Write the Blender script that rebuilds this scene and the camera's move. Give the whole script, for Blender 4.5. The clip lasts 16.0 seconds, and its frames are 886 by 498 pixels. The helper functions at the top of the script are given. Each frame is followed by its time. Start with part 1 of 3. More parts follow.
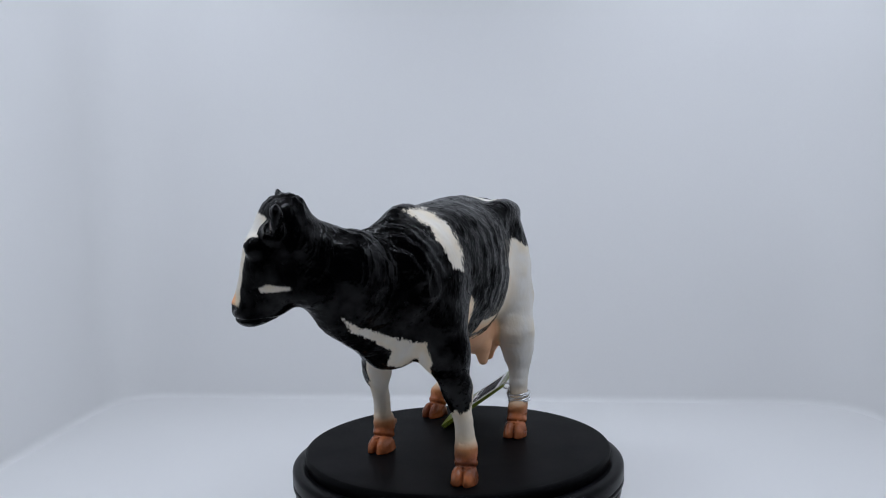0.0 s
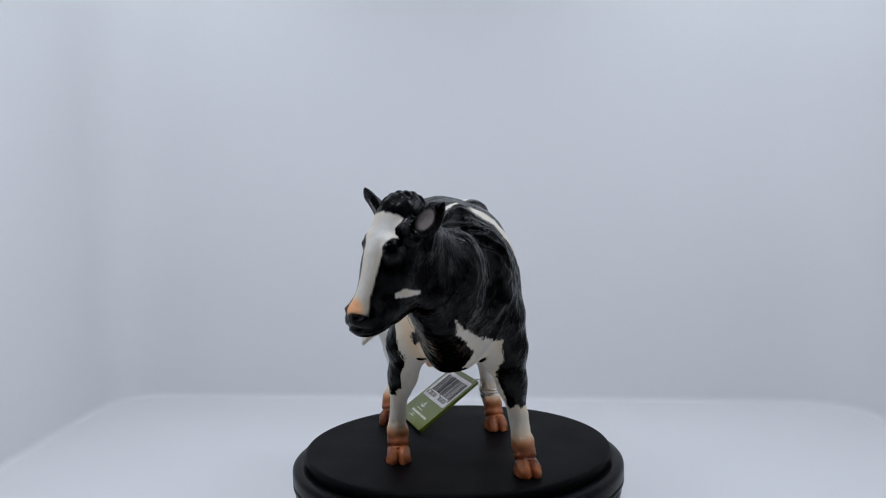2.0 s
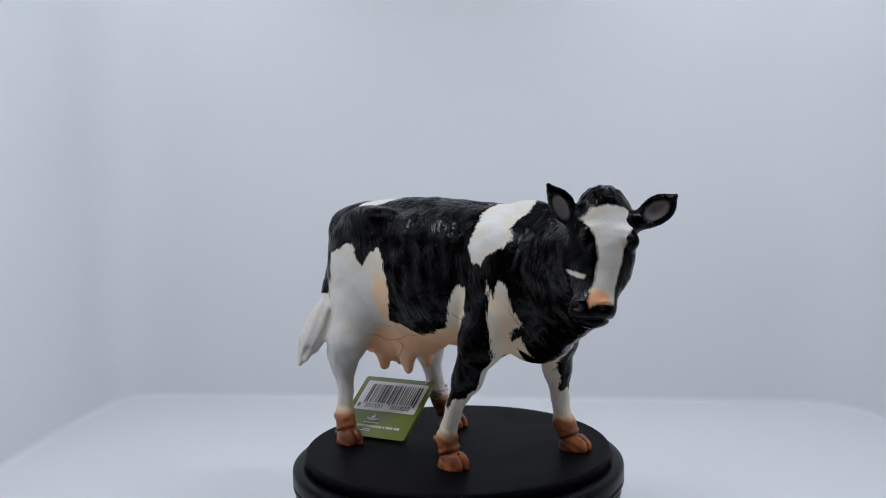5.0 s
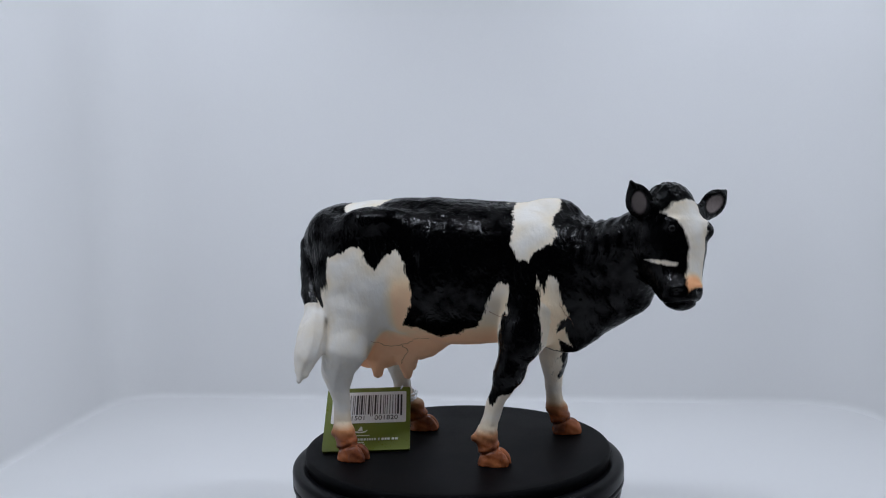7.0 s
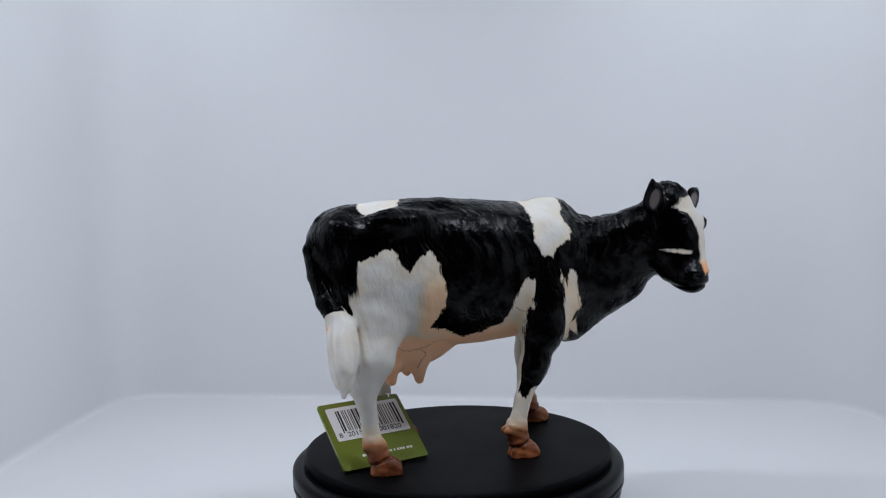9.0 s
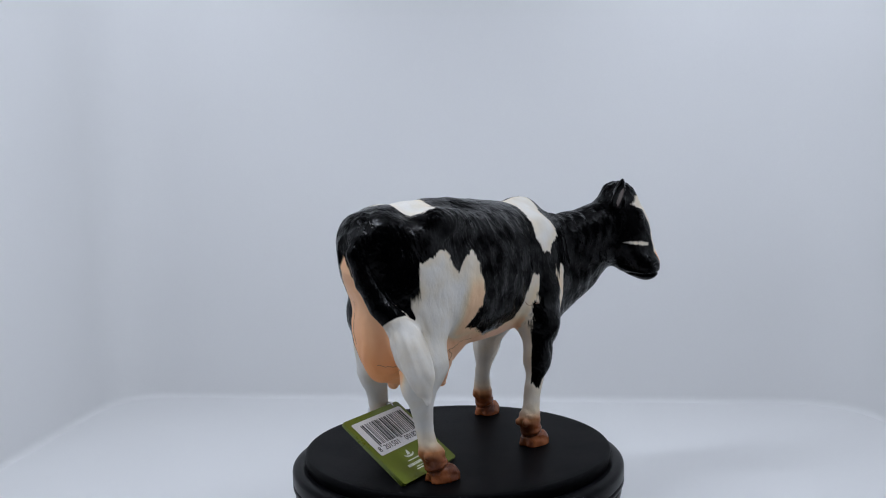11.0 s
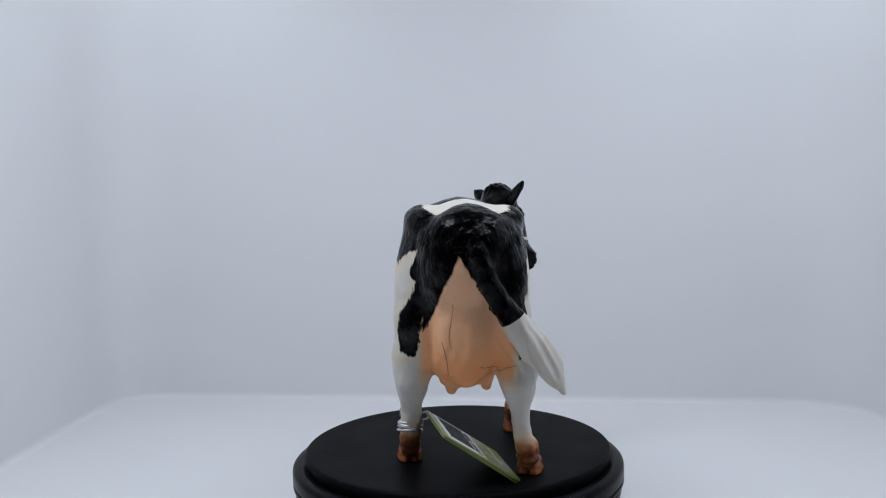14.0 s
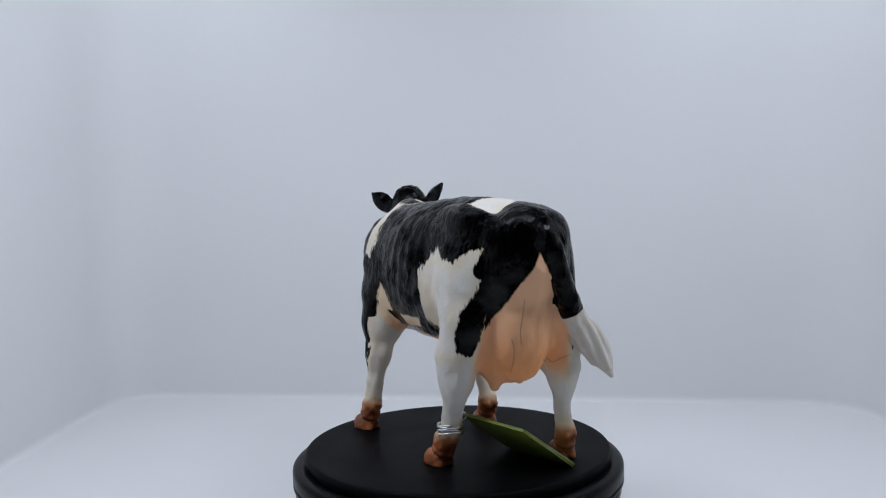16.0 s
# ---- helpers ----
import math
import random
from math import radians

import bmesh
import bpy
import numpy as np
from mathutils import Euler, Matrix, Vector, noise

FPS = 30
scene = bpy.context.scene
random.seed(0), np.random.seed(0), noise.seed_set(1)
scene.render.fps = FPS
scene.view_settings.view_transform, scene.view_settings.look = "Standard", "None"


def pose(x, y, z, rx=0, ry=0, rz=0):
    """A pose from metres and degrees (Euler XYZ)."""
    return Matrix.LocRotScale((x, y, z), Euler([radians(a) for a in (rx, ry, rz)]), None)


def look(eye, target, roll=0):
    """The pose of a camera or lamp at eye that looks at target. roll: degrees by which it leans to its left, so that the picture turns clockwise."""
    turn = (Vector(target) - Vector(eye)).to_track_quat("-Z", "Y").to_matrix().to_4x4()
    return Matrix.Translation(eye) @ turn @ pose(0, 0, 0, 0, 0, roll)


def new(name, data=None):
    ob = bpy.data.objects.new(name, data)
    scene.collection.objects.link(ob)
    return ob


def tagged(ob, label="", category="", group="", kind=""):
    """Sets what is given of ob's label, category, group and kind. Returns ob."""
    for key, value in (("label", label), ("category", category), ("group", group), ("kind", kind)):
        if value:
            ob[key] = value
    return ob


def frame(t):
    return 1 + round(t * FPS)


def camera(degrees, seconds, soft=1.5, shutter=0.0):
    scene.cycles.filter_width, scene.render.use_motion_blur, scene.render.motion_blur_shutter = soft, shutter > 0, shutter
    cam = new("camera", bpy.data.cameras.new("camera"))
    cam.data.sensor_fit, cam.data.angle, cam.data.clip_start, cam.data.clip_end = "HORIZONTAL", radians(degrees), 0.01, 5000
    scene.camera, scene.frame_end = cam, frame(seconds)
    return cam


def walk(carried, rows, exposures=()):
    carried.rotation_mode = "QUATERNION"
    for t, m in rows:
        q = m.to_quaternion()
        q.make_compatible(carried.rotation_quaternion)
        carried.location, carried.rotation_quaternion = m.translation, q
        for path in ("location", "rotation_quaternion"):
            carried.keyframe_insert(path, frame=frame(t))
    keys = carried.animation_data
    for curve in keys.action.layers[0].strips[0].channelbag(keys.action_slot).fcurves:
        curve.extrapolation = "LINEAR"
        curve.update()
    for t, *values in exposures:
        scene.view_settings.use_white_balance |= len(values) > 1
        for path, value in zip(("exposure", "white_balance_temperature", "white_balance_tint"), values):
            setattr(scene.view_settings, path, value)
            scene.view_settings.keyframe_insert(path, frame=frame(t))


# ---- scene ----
# ---- camera ----
cam = camera(52.31, 16.0, soft=1.1)
EYE, TILT, PAN, LEAN = Vector((0.0, -0.3777, 0.1139)), radians(4.627), radians(-0.6185), -1.435
AIM = Vector((math.sin(PAN) * math.cos(TILT), math.cos(PAN) * math.cos(TILT), -math.sin(TILT)))
walk(cam, [(0.0, look(EYE, EYE + AIM, LEAN)), (16.0, look(EYE, EYE + AIM, LEAN))])

SPIN, HEADING = 14.5495, -112.0  # turntable: degrees a second; the toy's heading at the start
FLOOR_Z = -0.045

# ---- light: cool LED strips under the roof of the photo tent ----
world = bpy.data.worlds.new("world")
scene.world = world
world.use_nodes = True
world.node_tree.nodes["Background"].inputs[0].default_value = (0.75, 0.85, 1.0, 1)
world.node_tree.nodes["Background"].inputs[1].default_value = 0.05


def lamp(name, at, target, wide, deep, watts, colour=(0.80, 0.87, 1.0)):
    data = bpy.data.lights.new(name, "AREA")
    data.shape, data.size, data.size_y, data.energy, data.color = "RECTANGLE", wide, deep, watts, colour
    ob = new(name, data)
    ob.matrix_world = look(Vector(at), Vector(target))
    return ob


ROOF_Z = 0.40
for x, y, watts in ((-0.19, 0.20, 0.095), (0.18, 0.20, 0.09), (-0.15, -0.11, 0.625), (0.17, -0.11, 0.495)):
    lamp("led_strip", (x, y, ROOF_Z - 0.02), (x, y + 0.03, 0), 0.16, 0.010, watts)


# ---- materials ----
def material(name):
    m = bpy.data.materials.new(name)
    m.use_nodes = True
    nt = m.node_tree
    return m, nt, nt.nodes["Principled BSDF"]


def node(nt, kind, links=(), **values):
    n = nt.nodes.new(kind)
    for key, value in values.items():
        if key.startswith("in_"):
            k = key[3:]
            n.inputs[int(k) if k.isdigit() else k.replace("_", " ")].default_value = value
        else:
            setattr(n, key, value)
    for k, source in links:
        nt.links.new(source, n.inputs[k])
    return n


def grained(name, colour, rough, scale=300.0, vary=0.08, bump=0.05, metal=0.0, stretch=(1, 1, 1), coat=0.0, big=20.0, shine=0.5):
    """A paint or plastic with variation at two scales and a fine relief."""
    m, nt, b = material(name)
    tc = node(nt, "ShaderNodeTexCoord")
    mp = node(nt, "ShaderNodeMapping", [(0, tc.outputs["Object"])])
    mp.inputs["Scale"].default_value = stretch
    fine = node(nt, "ShaderNodeTexNoise", [(0, mp.outputs[0])], in_Scale=scale, in_Detail=4.0)
    large = node(nt, "ShaderNodeTexNoise", [(0, mp.outputs[0])], in_Scale=big, in_Detail=3.0)
    add = node(nt, "ShaderNodeMath", [(0, fine.outputs[0]), (1, large.outputs[0])], operation="ADD")
    span = node(nt, "ShaderNodeMapRange", [(0, add.outputs[0])], in_1=0.6, in_2=1.4, in_3=1 - vary, in_4=1 + vary)
    mul = node(nt, "ShaderNodeVectorMath", [(1, span.outputs[0])], operation="MULTIPLY")
    mul.inputs[0].default_value = colour
    nt.links.new(mul.outputs[0], b.inputs["Base Color"])
    rr = node(nt, "ShaderNodeMapRange", [(0, add.outputs[0])], in_1=0.6, in_2=1.4, in_3=rough * 0.85, in_4=min(rough * 1.15, 1))
    nt.links.new(rr.outputs[0], b.inputs["Roughness"])
    bp = node(nt, "ShaderNodeBump", [("Height", fine.outputs[0])], in_Strength=bump, in_Distance=0.0005)
    nt.links.new(bp.outputs[0], b.inputs["Normal"])
    b.inputs["Metallic"].default_value = metal
    b.inputs["Coat Weight"].default_value = coat
    b.inputs["Specular IOR Level"].default_value = shine
    return m


TENT = grained("white_tent_sheet", (0.80, 0.80, 0.80), 0.55, 900, 0.015, 0.02, big=6)
DISC = grained("black_satin_plastic", (0.003, 0.003, 0.0036), 0.5, 2500, 0.15, 0.12, big=40, shine=0.035)
BASE = grained("black_plastic", (0.005, 0.005, 0.006), 0.3, 1800, 0.15, 0.05, big=40, shine=0.05)
CARD = grained("green_card", (0.14, 0.18, 0.02), 0.3, 1500, 0.06, 0.03, big=60)
CARD_PALE = grained("pale_card", (0.72, 0.74, 0.66), 0.5, 1500, 0.04, 0.03, big=60)
PAPER = grained("white_print", (0.80, 0.80, 0.80), 0.28, 1500, 0.03, 0.02, big=60)
INK = grained("black_print", (0.02, 0.02, 0.022), 0.5, 1500, 0.05, 0.02, big=60)
WIRE = grained("silver_wire", (0.75, 0.75, 0.76), 0.3, 3000, 0.08, 0.1, metal=1.0, big=200)
EYE_PAINT = grained("gloss_black_paint", (0.004, 0.003, 0.003), 0.22, 1500, 0.05, 0.0, shine=0.2)
CREASE_LINE = grained("dark_crease_line", (0.30, 0.14, 0.08), 0.7, 2500, 0.2, 0.05)


# ---- mesh helpers ----
def finish(ob, mat, smooth=True):
    ob.data.materials.append(mat)
    if smooth:
        ob.data.shade_smooth()
    return ob


def part(name, bm, mat, parent=None, label="", smooth=False):
    """Links a bmesh as one mesh object, under a thing or a part."""
    me = bpy.data.meshes.new(name)
    bm.to_mesh(me)
    bm.free()
    ob = finish(new(name, me), mat, smooth)
    ob.parent = parent
    return tagged(ob, label)


def lathe(profile, steps=160, closed=True):
    """A solid of revolution round z from (radius, height) pairs."""
    bm = bmesh.new()
    rings = [[bm.verts.new((r * math.cos(a), r * math.sin(a), z)) for a in [2 * math.pi * i / steps for i in range(steps)]] for r, z in profile]
    for lo, hi in zip(rings, rings[1:]):
        for i in range(steps):
            bm.faces.new((lo[i], lo[(i + 1) % steps], hi[(i + 1) % steps], hi[i]))
    if closed:
        bm.faces.new(rings[0][::-1])
        bm.faces.new(rings[-1])
    bmesh.ops.recalc_face_normals(bm, faces=bm.faces)
    return bm


def rounded(profile, radius, segments=4):
    """The profile with its inner corners rounded off."""
    out = [profile[0]]
    for a, b, c in zip(profile, profile[1:], profile[2:]):
        a, b, c = Vector(a), Vector(b), Vector(c)
        r = min(radius, (a - b).length * 0.45, (c - b).length * 0.45)
        p, q = b + (a - b).normalized() * r, b + (c - b).normalized() * r
        for i in range(segments + 1):
            t = i / segments
            out.append(tuple((1 - t)**2 * p + 2 * t * (1 - t) * b + t * t * q))
    return out + [profile[-1]]


# ---- the photo tent: a bent sheet for floor and back, side sheets, roof; unseen panels for the dim front ----
def sheet(name, rows, mat, label, category, thick=0.002):
    """A surface through rows of points, given a thickness."""
    bm = bmesh.new()
    grid = [[bm.verts.new(p) for p in row] for row in rows]
    for r0, r1 in zip(grid, grid[1:]):
        for i in range(len(r0) - 1):
            bm.faces.new((r0[i], r0[i + 1], r1[i + 1], r1[i]))
    bmesh.ops.recalc_face_normals(bm, faces=bm.faces)
    ob = part(name, bm, mat, smooth=True)
    m = ob.modifiers.new("thickness", "SOLIDIFY")
    m.thickness, m.offset = thick, 0
    return tagged(ob, label, category, kind="structure")


BACK_Y, LEFT_X, RIGHT_X, MOUTH_Y, FRONT_Y = 0.288, -0.251, 0.266, -0.30, -0.75


def box(name, low, high, mat, label, category):
    bm = bmesh.new()
    low, high = Vector(low), Vector(high)
    bmesh.ops.create_cube(bm, size=1, matrix=Matrix.Translation((low + high) / 2) @ Matrix.Diagonal((*(high - low), 1)))
    return tagged(part(name, bm, mat), label, category, kind="structure")


def tent():
    plan = rounded([(LEFT_X - 0.035, MOUTH_Y), (LEFT_X, BACK_Y), (RIGHT_X, BACK_Y - 0.069), (RIGHT_X + 0.02, MOUTH_Y)], 0.05, 12)
    rise = rounded([(0.016, FLOOR_Z - 0.0035), (0, FLOOR_Z - 0.0008), (0, ROOF_Z)], 0.006, 6)
    rows = []
    for i, (x, y) in enumerate(plan):
        a, b = Vector(plan[max(i - 1, 0)]), Vector(plan[min(i + 1, len(plan) - 1)])
        d = (b - a).normalized()
        rows.append([(x + inset * d.y, y - inset * d.x, z) for inset, z in rise])
    sheet("wall_tent", rows, TENT, "white bent sheet round the back and sides of a photo tent", "wall")
    box("floor", (-0.6, FRONT_Y, FLOOR_Z - 0.012), (0.6, BACK_Y + 0.05, FLOOR_Z), TENT, "white floor sheet of a photo tent", "floor")
    box("ceiling", (-0.6, MOUTH_Y, ROOF_Z), (0.6, BACK_Y + 0.05, ROOF_Z + 0.01), TENT, "white roof sheet of a photo tent", "ceiling")
    # unseen panels added round the open front; their grey sets fill and dark reflections
    box("unseen_ceiling_dim", (-0.6, FRONT_Y, ROOF_Z), (0.6, MOUTH_Y - 0.001, ROOF_Z + 0.01), FRONT_PANEL, "unseen dark panel over the open mouth, standing for the dim room", "ceiling")
    box("unseen_wall_front", (-0.6, FRONT_Y - 0.01, FLOOR_Z), (0.6, FRONT_Y, ROOF_Z), FRONT_PANEL, "unseen dark panel before the open mouth, standing for the dim room", "wall")
    for name, x in (("unseen_wall_left", -0.6), ("unseen_wall_right", 0.6)):
        box(name, (x - 0.005, FRONT_Y, FLOOR_Z), (x + 0.005, BACK_Y + 0.05, ROOF_Z), FRONT_PANEL, "unseen dark panel beside the open mouth, standing for the dim room", "wall")


# grey of the unseen panels that stand for the dim room
FRONT_PANEL = grained("unseen_panel_grey", (0.12, 0.12, 0.125), 0.8, 900, 0.05, 0.05, big=8)
tent()


# ---- the turntable ----
def turntable():
    thing = new("turntable")
    thing.location = (0, 0, FLOOR_Z)
    tagged(thing, "round black plastic display turntable on a white sheet", "turntable")
    h = -FLOOR_Z
    body = [(0.060, 0), (0.0672, 0), (0.0672, h - 0.0205), (0.0655, h - 0.0200), (0.0655, h - 0.0188), (0.0688, h - 0.0182),
            (0.0688, h - 0.0150), (0.0676, h - 0.0146), (0.0676, h - 0.0138), (0.0698, h - 0.0132), (0.0698, h - 0.0118), (0.0691, h - 0.0115), (0.0691, h - 0.0110), (0.0698, h - 0.0107), (0.0698, h - 0.0054), (0.0660, h - 0.0046), (0.0640, h - 0.0052)]
    part("base", lathe(rounded(body, 0.0016, 3)), BASE, thing, smooth=True)
    foot = part("foot_ring", lathe([(0.052, 0), (0.061, 0), (0.061, 0.0005)]), BASE, thing)
    foot.location.z = 0
    top = [(0.058, h - 0.0060), (0.0638, h - 0.0058), (0.0646, h - 0.0012), (0.0638, h), (0.0600, h)]
    plate = part("platter", lathe(rounded(top, 0.0009, 3)), DISC, thing, "satin black turning platter", smooth=True)
    return thing, plate


TURNTABLE, PLATTER = turntable()


# ---- the toy cow: one solid of blended forms, in millimetres, x forward, y left, z up ----
def hermite(x, xs, ys):
    """Smooth curve through the stations (xs, ys)."""
    xs, ys = np.asarray(xs, float), np.asarray(ys, float)
    m = np.gradient(ys, xs)
    x = np.clip(x, xs[0], xs[-1])
    i = np.clip(np.searchsorted(xs, x, side="right") - 1, 0, len(xs) - 2)
    h = xs[i + 1] - xs[i]
    t = (x - xs[i]) / h
    return ((2 * t**3 - 3 * t**2 + 1) * ys[i] + (t**3 - 2 * t**2 + t) * h * m[i]
            + (3 * t**2 - 2 * t**3) * ys[i + 1] + (t**3 - t**2) * h * m[i + 1])


BARREL_X = (-62, -57, -50, -40, -26, -8, 10, 26, 40, 50, 57)
BARREL_TOP = (92, 99, 102.3, 103.3, 104.3, 104.6, 103.3, 102, 101, 98, 94)
BARREL_LOW = (80, 70, 62, 55, 48, 44.2, 43.8, 45, 45.5, 46, 49)
BARREL_MID = (-4.5, -4.5, -4.5, -4.5, -4, -3, -2.2, -2.2, -2.2, -2.2, -2.2)
BARREL_KEEL = (2.1, 2.1, 2.1, 2.1, 2.1, 2.1, 2.1, 2.0, 1.7, 1.6, 1.6)
BARREL_WIDE = (6, 12, 17.5, 20.8, 23, 25, 25, 22.5, 19.5, 17, 14)


def barrel(p):
    x, y, z = p[..., 0], p[..., 1], p[..., 2]
    top, low = hermite(x, BARREL_X, BARREL_TOP), hermite(x, BARREL_X, BARREL_LOW)
    wide = hermite(x, BARREL_X, BARREL_WIDE)
    mid, half = (top + low) / 2, (top - low) / 2
    u, v = np.abs(y - hermite(x, BARREL_X, BARREL_MID)) / wide, (z - mid) / half
    n = np.where(v > 0, 2.45, hermite(x, BARREL_X, BARREL_KEEL))
    rho = (u**n + np.abs(v)**n)**(1 / n)
    return np.maximum((rho - 1) * np.minimum(wide, half) * 0.95, np.abs(x + 2.5) - 58.5)


def taper(p, a, b, ra, rb):
    """A limb from a to b whose radius goes from ra to rb."""
    a, b = np.asarray(a, float), np.asarray(b, float)
    d = b - a
    t = np.clip(((p - a) @ d) / (d @ d), 0, 1)
    return np.linalg.norm(p - a - t[..., None] * d, axis=-1) - (ra + (rb - ra) * t)


def egg(p, c, r, turn=None):
    """An ellipsoid; the columns of turn are its axes."""
    q = p - np.asarray(c, float)
    if turn is not None:
        q = q @ turn
    r = np.asarray(r, float)
    k0, k1 = np.linalg.norm(q / r, axis=-1), np.linalg.norm(q / r**2, axis=-1)
    return k0 * (k0 - 1) / np.maximum(k1, 1e-6)


def axes(along, facing):
    """Columns: along, across, facing."""
    a = np.asarray(along, float) / np.linalg.norm(along)
    f = np.asarray(facing, float) - a * np.dot(facing, a)
    f = f / np.linalg.norm(f)
    return np.stack([a, np.cross(f, a), f], 1)


def limb(group, joints, k=1.0):
    """A chain of tapers; joints: x, y, z, radius."""
    return [(group, "taper", (j[:3], i[:3], j[3], i[3]), k if j[2] < 30 or group == "tail" else 5) for j, i in zip(joints, joints[1:])]


def hoof(group, x, y, yaw, size=0.87):
    """A cloven hoof whose middle stands at x, y and whose toes point along yaw degrees."""
    c, s = math.cos(radians(yaw)), math.sin(radians(yaw))
    turn = np.array([[c, -s, 0], [s, c, 0], [0, 0, 1.0]])

    def at(u, v, z):
        return (x + size * (c * u - s * v), y + size * (s * u + c * v), z * size)
    out = [(group, "egg", (at(-2.5, 0, 13.0), tuple(size * r for r in (4.4, 4.3, 3.4)), turn), 2.4),
           (group, "taper", (at(-2.0, 0, 10.5), at(0.2, 0, 4.4), 3.9 * size, 5.1 * size), 1.6)]
    for side in (-1, 1):
        out.append((group, "egg", (at(1.9, 2.3 * side, 0.4), tuple(size * r for r in (7.3, 3.5, 7.4)), turn), 0.5))
        out.append((group, "egg", (at(-6.6, 2.2 * side, 12.2), tuple(size * r for r in (2.1, 1.4, 1.8)), turn), 1.0))
    return out


SNOUT = axes((0.86, 0.51, 0), (0.51, -0.86, 0))  # across, up, forward
EAR_R = axes((-2, -6, 12), (0.12, -0.97, -0.22))
EAR_L = axes((9, 6.5, 6.5), (0.72, -0.66, 0.2))
TUFT = axes((-5, -17, -27), (-1, 0.1, 0.1))
BODY = [
    ("body", "egg", ((-29, 13.4, 97.8), (11, 5.4, 4.0), None), 9), ("body", "egg", ((-29, -21.0, 97.0), (10, 5.2, 3.8), None), 8),
    ("body", "egg", ((-51, 3, 91.5), (6, 5, 6), None), 6), ("body", "egg", ((-51, -13, 91.5), (6, 5, 6), None), 6),
    ("body", "egg", ((43, -3, 97), (10, 5, 5), None), 5),
    ("body", "egg", ((-40, -17.5, 68), (15, 9.5, 27), None), 6), ("body", "egg", ((-31.5, 13.8, 70), (12.5, 10, 24), None), 6),
    ("body", "egg", ((37, -17, 70), (13, 9, 24), None), 6), ("body", "egg", ((41, 10.5, 67), (13, 9.5, 24), None), 6),
    ("body", "taper", ((43, -3, 77.5), (64, -12, 80.5), 17, 13.3), 6), ("body", "taper", ((64, -12, 80.5), (84, -25, 92), 13.3, 10.5), 4), ("body", "taper", ((48, -4, 60.5), (80, -20, 78.3), 14.2, 9.6), 6),
    ("body", "taper", ((50, -8, 51), (75, -15, 63.8), 6.6, 4.4), 8),
    ("body", "egg", ((46, -10, 50.3), (10, 5.5, 7.5), None), 5), ("body", "egg", ((54, 2, 77), (9, 12, 17), None), 5), ("body", "egg", ((70.5, -6.5, 79), (10, 8.5, 15), None), 6),
]
HEAD = [
    ("head", "egg", ((87.2, -26.8, 97.4), (10.0, 9.8, 10.9), None), 4), ("head", "egg", ((86.5, -26, 104.5), (6.5, 6.5, 4.5), None), 3),
    ("head", "egg", ((86, -29, 84), (10.5, 9.5, 14), None), 4),
    ("head", "taper", ((92, -30.5, 91), (91.4, -38.2, 72), 7.6, 5.9), 4), ("head", "egg", ((90.1, -40.2, 69.6), (7.2, 5.9, 5.6), SNOUT), 3), ("head", "egg", ((90.3, -32.3, 85), (9.0, 11, 6.6), SNOUT), 4), ("head", "egg", ((87, -32.5, 71.5), (6, 5.5, 5), None), 4),
    ("head", "taper", ((85.5, -31, 80), (87.8, -37.6, 70.8), 7.5, 5.6), 4),
    ("head", "egg", ((87.4, -37.4, 93), (2.2, 2.1, 2.4), None), 2), ("head", "egg", ((99.6, -31.2, 91.6), (2.9, 2.9, 3.1), None), 2),
    ("ear", "egg", ((75.5, -34, 103.2), (6.7, 4.8, 1.7), EAR_R), 1.5), ("ear", "taper", ((75, -35, 104.5), (73.0, -37.9, 110.0), 2.6, 0.7), 2), ("ear", "taper", ((83, -30, 98), (77, -32.5, 100), 4, 3), 2),
    ("ear.001", "egg", ((103.2, -19.8, 101), (6.6, 4.8, 1.7), EAR_L), 1.5), ("ear.001", "taper", ((104, -19, 101.8), (108.2, -15.9, 105.5), 2.6, 0.7), 2), ("ear.001", "taper", ((95, -26, 96.5), (100, -22.5, 98), 4, 3), 2),
]
LEGS = (
    limb("front_leg", [(34, -17.5, 60, 10.5), (30.5, -21.5, 50, 8), (25.5, -24.2, 36, 4.9), (20, -25.8, 24, 3.3), (16.8, -26.5, 13, 3.6), (17.5, -26.6, 6, 3.9)])
    + hoof("front_hoof", 17.8, -26.2, -5)
    + limb("front_leg.001", [(43, 10.5, 60, 10.5), (42, 13.2, 48, 8.2), (40.3, 16.6, 34, 4.8), (39.8, 18.8, 22, 3.5), (40.5, 19.8, 12.5, 3.8), (42.5, 20.4, 6, 3.9)])
    + hoof("front_hoof.001", 43.8, 20.7, 8)
    + limb("hind_leg", [(-40, -17, 58, 10.2), (-42, -22, 44, 8), (-45.2, -22, 36, 5.4), (-43.6, -22.8, 21, 3.2), (-43.2, -24.3, 12, 3.5), (-41.2, -25.7, 6, 3.9)])
    + hoof("hind_hoof", -39.8, -26.2, -14)
    + limb("hind_leg.001", [(-34, 14, 58, 9.8), (-30, 17, 44, 7.6), (-30.5, 18, 35, 5.6), (-28, 18.8, 21, 3.8), (-26, 19.3, 12, 3.8), (-23, 19.7, 6, 3.9)])
    + hoof("hind_hoof.001", -20, 19.8, 5)
)
